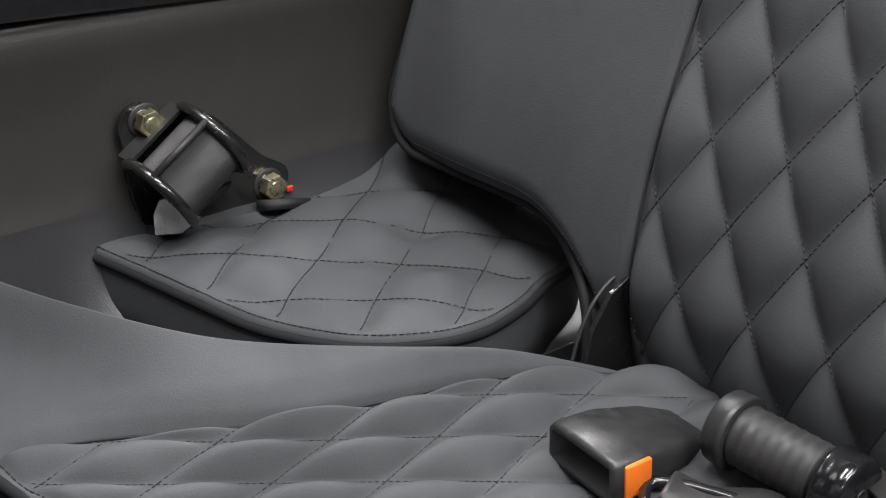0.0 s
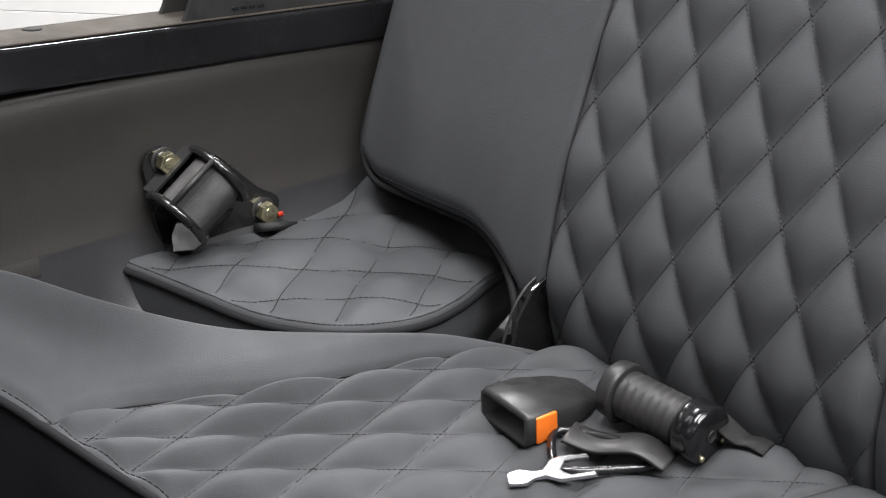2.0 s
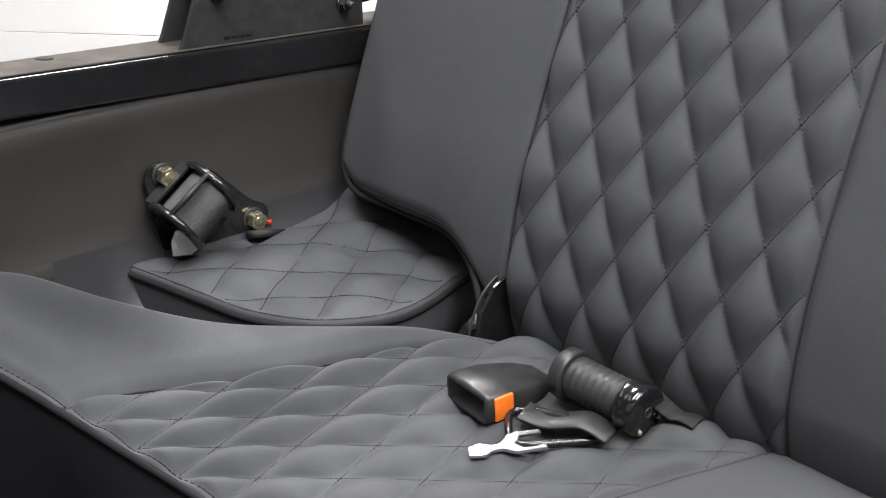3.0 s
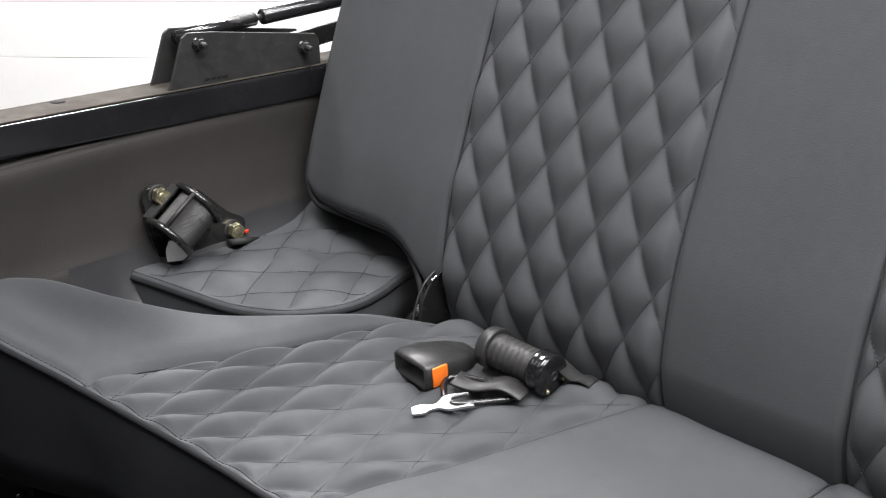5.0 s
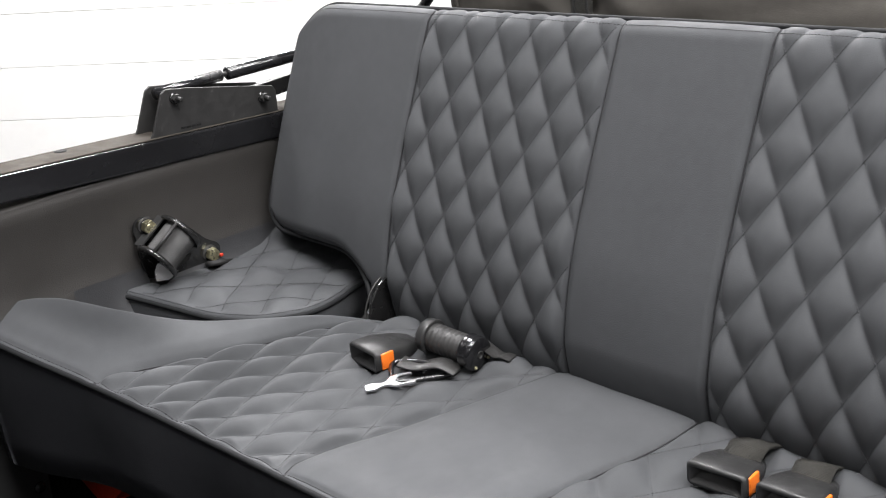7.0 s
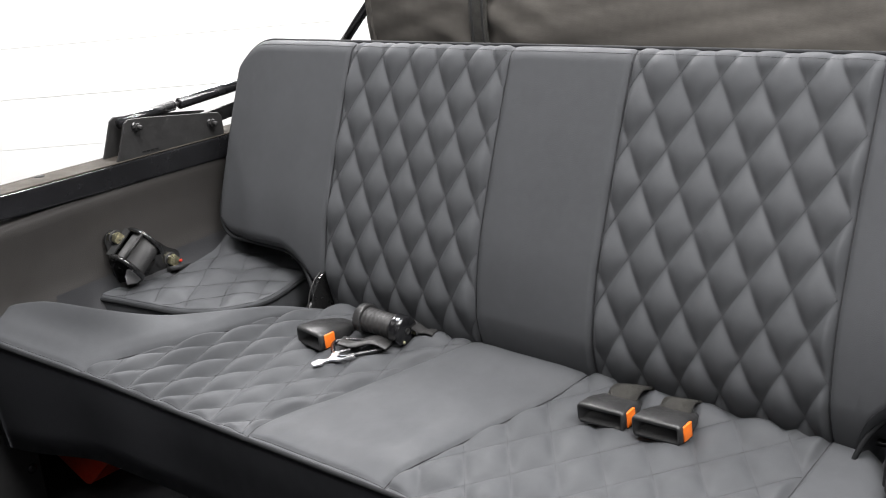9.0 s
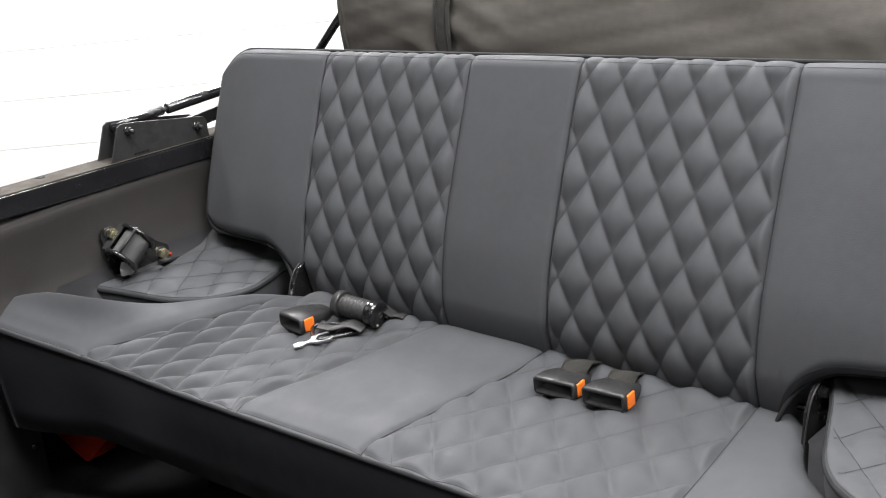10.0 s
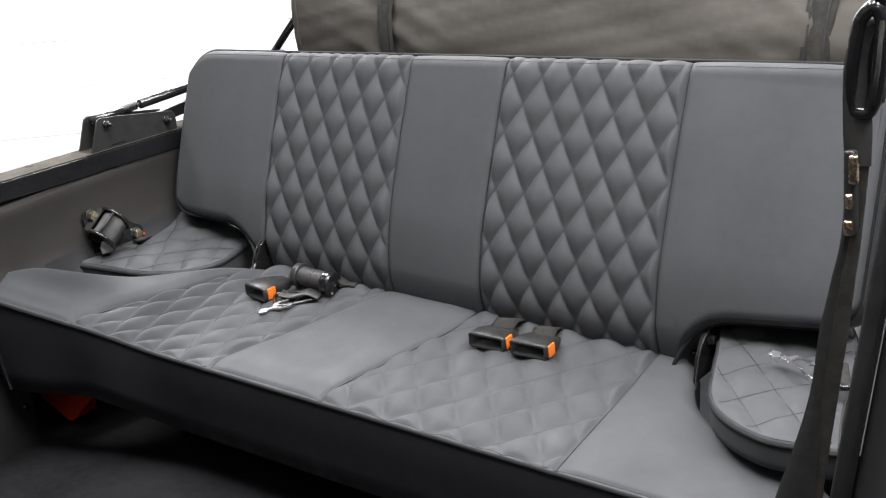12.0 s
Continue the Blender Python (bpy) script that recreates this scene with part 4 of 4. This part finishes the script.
# ---- belt and pillar at the door opening ----
pillar = part("trim_door_pillar", span((0.0, 0.05, -1.25), (0.14, 0.15, 0.14), 0.012, 3), GREY_TRIM)
pillar.matrix_basis = pose(0.880, 0, 0.800, 0, 9.5, 0)
part("edge_strip", span((-0.020, 0.03, -1.25), (-0.001, 0.06, 0.14), 0.005, 2), RUBBER, pillar, "black strip along the pillar edge")
tagged(pillar, "grey padded door pillar", "pillar", kind="structure")
hang = thing("hanging_belt", "black seat belt hanging beside the door pillar with its guide loop", "seat belt")


def strip(left, right, thick):
    """A strap between two edge lines."""
    a, b = spline(left, 6), spline(right, 6)
    v, f = [], []
    for p, q in zip(a, b):
        n = Vector((0, -thick, 0))
        v += [p, q, q + n, (p + q) / 2 + n * 1.4, p + n]
    for i in range(len(a) - 1):
        for k in range(5):
            f.append((i * 5 + k, i * 5 + (k + 1) % 5, i * 5 + 5 + (k + 1) % 5, i * 5 + 5 + k))
    return v, f


bl = [(0.860, -0.012, 1.00), (0.853, -0.012, 0.902), (0.840, -0.013, 0.840), (0.827, -0.014, 0.779), (0.814, -0.014, 0.696), (0.788, -0.014, 0.606), (0.766, -0.012, 0.542), (0.740, -0.01, 0.44), (0.725, 0.0, 0.30)]
bmid = [(0.868, -0.008, 1.00), (0.861, -0.008, 0.903), (0.850, -0.008, 0.842), (0.840, -0.008, 0.782), (0.827, -0.008, 0.699), (0.820, -0.008, 0.615), (0.817, -0.008, 0.556), (0.812, -0.006, 0.44), (0.81, 0.0, 0.30)]
br = [(0.881, 0.0, 1.00), (0.871, 0.0, 0.901), (0.864, 0.0, 0.848), (0.857, 0.0, 0.794), (0.844, 0.0, 0.703), (0.831, 0.0, 0.618), (0.823, 0.0, 0.558), (0.818, 0.0, 0.44), (0.818, 0.0, 0.30)]
part("strap", strip(bl, bmid, 0.002), WEBBING, hang, "black webbing")
part("strap", strip([(p[0] - 0.003, -0.005, p[2]) for p in bmid], br, 0.0015), OLD_WEBBING, hang, "dusty worn second strap")
ring = spline([(0.868, -0.006, 1.126), (0.874, -0.006, 1.143), (0.887, -0.004, 1.153), (0.893, -0.002, 1.130), (0.888, -0.002, 1.073), (0.881, -0.002, 1.043), (0.870, -0.004, 1.039), (0.861, -0.006, 1.045), (0.862, -0.008, 1.080)], 6, closed=True)
part("guide_loop", tube(ring, 0.0078, 12, closed=True), GLOSS_BLACK, hang, "black plastic guide loop")
# pale tube stands in for the highlight down the loop
part("loop_glint", tube([(0.896, -0.009, 1.140), (0.892, -0.010, 1.090), (0.886, -0.010, 1.050)], 0.0026, 10), OLD_WEBBING, hang, "pale strip for the highlight on the loop")
part("guide_cover", span((0.868, 0.006, 1.045), (0.890, 0.02, 1.140), 0.006), PLASTIC, hang, "black plastic cover")
part("strap", strip([(0.864, -0.010, 1.125), (0.857, -0.014, 1.090), (0.856, -0.014, 1.030), (0.857, -0.012, 0.98)], [(0.884, 0.004, 1.135), (0.876, 0.0, 1.090), (0.882, 0.0, 1.030), (0.881, 0.0, 0.98)], 0.002), WEBBING, hang, "black webbing through the loop")
part("adjuster", span((0.856, -0.018, 0.900), (0.870, -0.002, 1.000), 0.006, 3), PLASTIC, hang, "black adjuster body")
for x0, x1, z0, z1 in ((0.864, 0.874, 0.963, 0.996), (0.860, 0.868, 0.934, 0.952), (0.858, 0.868, 0.903, 0.921)):
    part("slide", span((x0, -0.022, z0), (x1, -0.012, z1), 0.0040, 4), GLINT_STEEL, hang, "metal slide, warm glint in its colour")
part("anchor_rod", tube([(0.887, 0.0, 1.150), (0.895, 0.01, 1.19), (0.93, 0.06, 1.29)], 0.01, 12), GLOSS_BLACK, hang, "black hanger")

# ---- folded soft top behind the backrest ----
hood = thing("folded_soft_top", "black canvas soft top rolled up behind the bench", "soft top")


def roll(x, w, folds=1.0):
    c, s = math.cos(w), math.sin(w)
    r = 0.134 * (1 + 0.06 * noise.noise(Vector((x * 2.6, c * 1.6, s * 1.6))))
    r += folds * 0.006 * noise.noise(Vector((x * 3.4 + 2.4 * s, c * 0.6, s * 0.9)))
    fold = noise.noise(Vector((x * 6.0 - 5.0 * s, 3.1, s * 1.2)))
    r -= folds * 0.0022 * math.exp(-(fold / 0.16) ** 2)
    for q in (-0.340, 0.530):
        dx = x - q
        r -= folds * 0.007 * math.exp(-abs(dx) / 0.025) + folds * 0.011 * math.exp(-abs(dx) / 0.09) * noise.noise(Vector((dx * 16.0 + 5 * s, 1.7 + q, s * 3.0)))
    e = min(1.0, max(0.0, (x + 0.605) / 0.05))
    r *= 0.84 + 0.16 * math.sqrt(1 - (1 - e) ** 2)
    return Vector((x, 0.75 + 1.1 * r * c, 0.885 + 1.45 * r * s))


xs = eased(-0.605, -0.53, 16)[:-1] + steps(-0.53, 0.76, 0.008)
v, f = grid(roll, xs, [2 * math.pi * k / 140 for k in range(141)])
f.append(tuple(range(0, len(v), len(xs)))[:-1])
part("cover", (v, f), CANVAS, hood, "black canvas roll")
for x in (-0.597, -0.580):
    part("end_binding", tube([roll(x, 2 * math.pi * k / 60) for k in range(60)], 0.0025, 8, closed=True), CANVAS, hood, "bound canvas edge")
for x, w in ((-0.340, 0.036), (0.530, 0.050)):
    pts = [roll(x, 2 * math.pi * k / 60, 0.0) for k in range(61)]
    cx = Vector((x, 0.75, 0.885))
    band = part("strap", ribbon(pts, Vector((1, 0, 0)), w, 0.003), OLD_WEBBING, hood, "ribbed grey-black strap")
    for q in (-0.3, 0.3):
        part("rib", ribbon([p + (p - cx).normalized() * 0.002 for p in pts], Vector((1, 0, 0)), 0.004, 0.0015), WEBBING, band).location.x = q * w
stay = thing("hood_stay", "thin black steel hood stay behind the bench", "hood stay")
part("rod", tube([(-0.77, 0.66, 0.775), (-0.672, 0.66, 0.872), (-0.60, 0.66, 0.94)], 0.008, 14), GLOSS_BLACK, stay)

# ---- red jack bracket under the seat ----
jack = thing("red_bracket", "red painted steel bracket on the floor under the seat", "bracket")
part("bracket_plate", plate([(-0.965, 0.300), (-0.965, 0.240), (-0.945, 0.222), (-0.868, 0.190), (-0.855, 0.192), (-0.760, 0.275), (-0.760, 0.300)], 0.004, 0.001, basis(Vector((1, 0, 0)), Vector((0, 0, 1)), Vector((0, -1, 0)), Vector((0, 0.094, 0)))), RED, jack, smooth=False)
part("bracket_flange", span((-0.965, 0.092, 0.297), (-0.760, 0.172, 0.301), 0.001), RED, jack, smooth=False)
part("bracket_rib", span((-0.870, 0.093, 0.195), (-0.850, 0.150, 0.298), 0.002), RED, jack, smooth=False)

# ---- unseen plain walls added to block low light, behind the camera ----
front_block = part("wall_front_block", span((-1.3, -1.75, -0.1), (2.6, -1.68, 2.12), 0.01), BODY)
tagged(front_block, "plain dark wall added to block light from the front", "bulkhead", kind="structure")
door = part("wall_side_block", span((1.85, -1.7, -0.3), (1.92, 1.5, 0.80), 0.01), BODY)
tagged(door, "plain dark wall added to block light from the side", "body side", kind="structure")

# ---- the workshop round the vehicle: all but the boards unseen, dark to cut bounce ----
ground = part("ground", span((-6, -6, -0.62), (6, 6, -0.52)), CONCRETE)
tagged(ground, "unseen workshop floor, dark to cut bounced light", "floor", kind="structure")
ceil = part("ceiling", span((-6, -6, 3.4), (6, 6, 3.5)), GREY_WALL)
tagged(ceil, "unseen workshop ceiling, dark to cut bounced light", "ceiling", kind="structure")
for name, lo, hi in (("wall_south", (-6, -5.1, -0.6), (6, -5, 3.4)), ("wall_east", (5, -5, -0.6), (5.1, 5, 3.4)), ("wall_north", (-6, 5, -0.6), (6, 5.1, 3.4)), ("wall_west", (-5.1, -5, -0.6), (-5, 5, 3.4))):
    tagged(part(name, span(lo, hi), GREY_WALL), "plain unseen workshop wall, dark to cut bounced light", "wall", kind="structure")
boards = part("wall_boards", box(8.0, 0.06, 4.0, 0, (0, 0.045, 0)), WHITE)
boards.matrix_basis = Matrix.Translation((-2.2, 2.9, 1.4)) @ pose(0, 0, 0, 0, 0, 38)
tagged(boards, "white painted horizontal board wall", "wall", kind="structure")
board = box(8.0, 0.03, 0.1902, 0.0008, (0, 0, 0), 1)
me = None
for i in range(20):
    if me is None:
        b = part("board", board, WHITE, boards, smooth=False)
        me = b.data
    else:
        b = new("board", me)
        b.parent = boards
    b.location = (0, 0, -1.9 + 0.1922 * i)
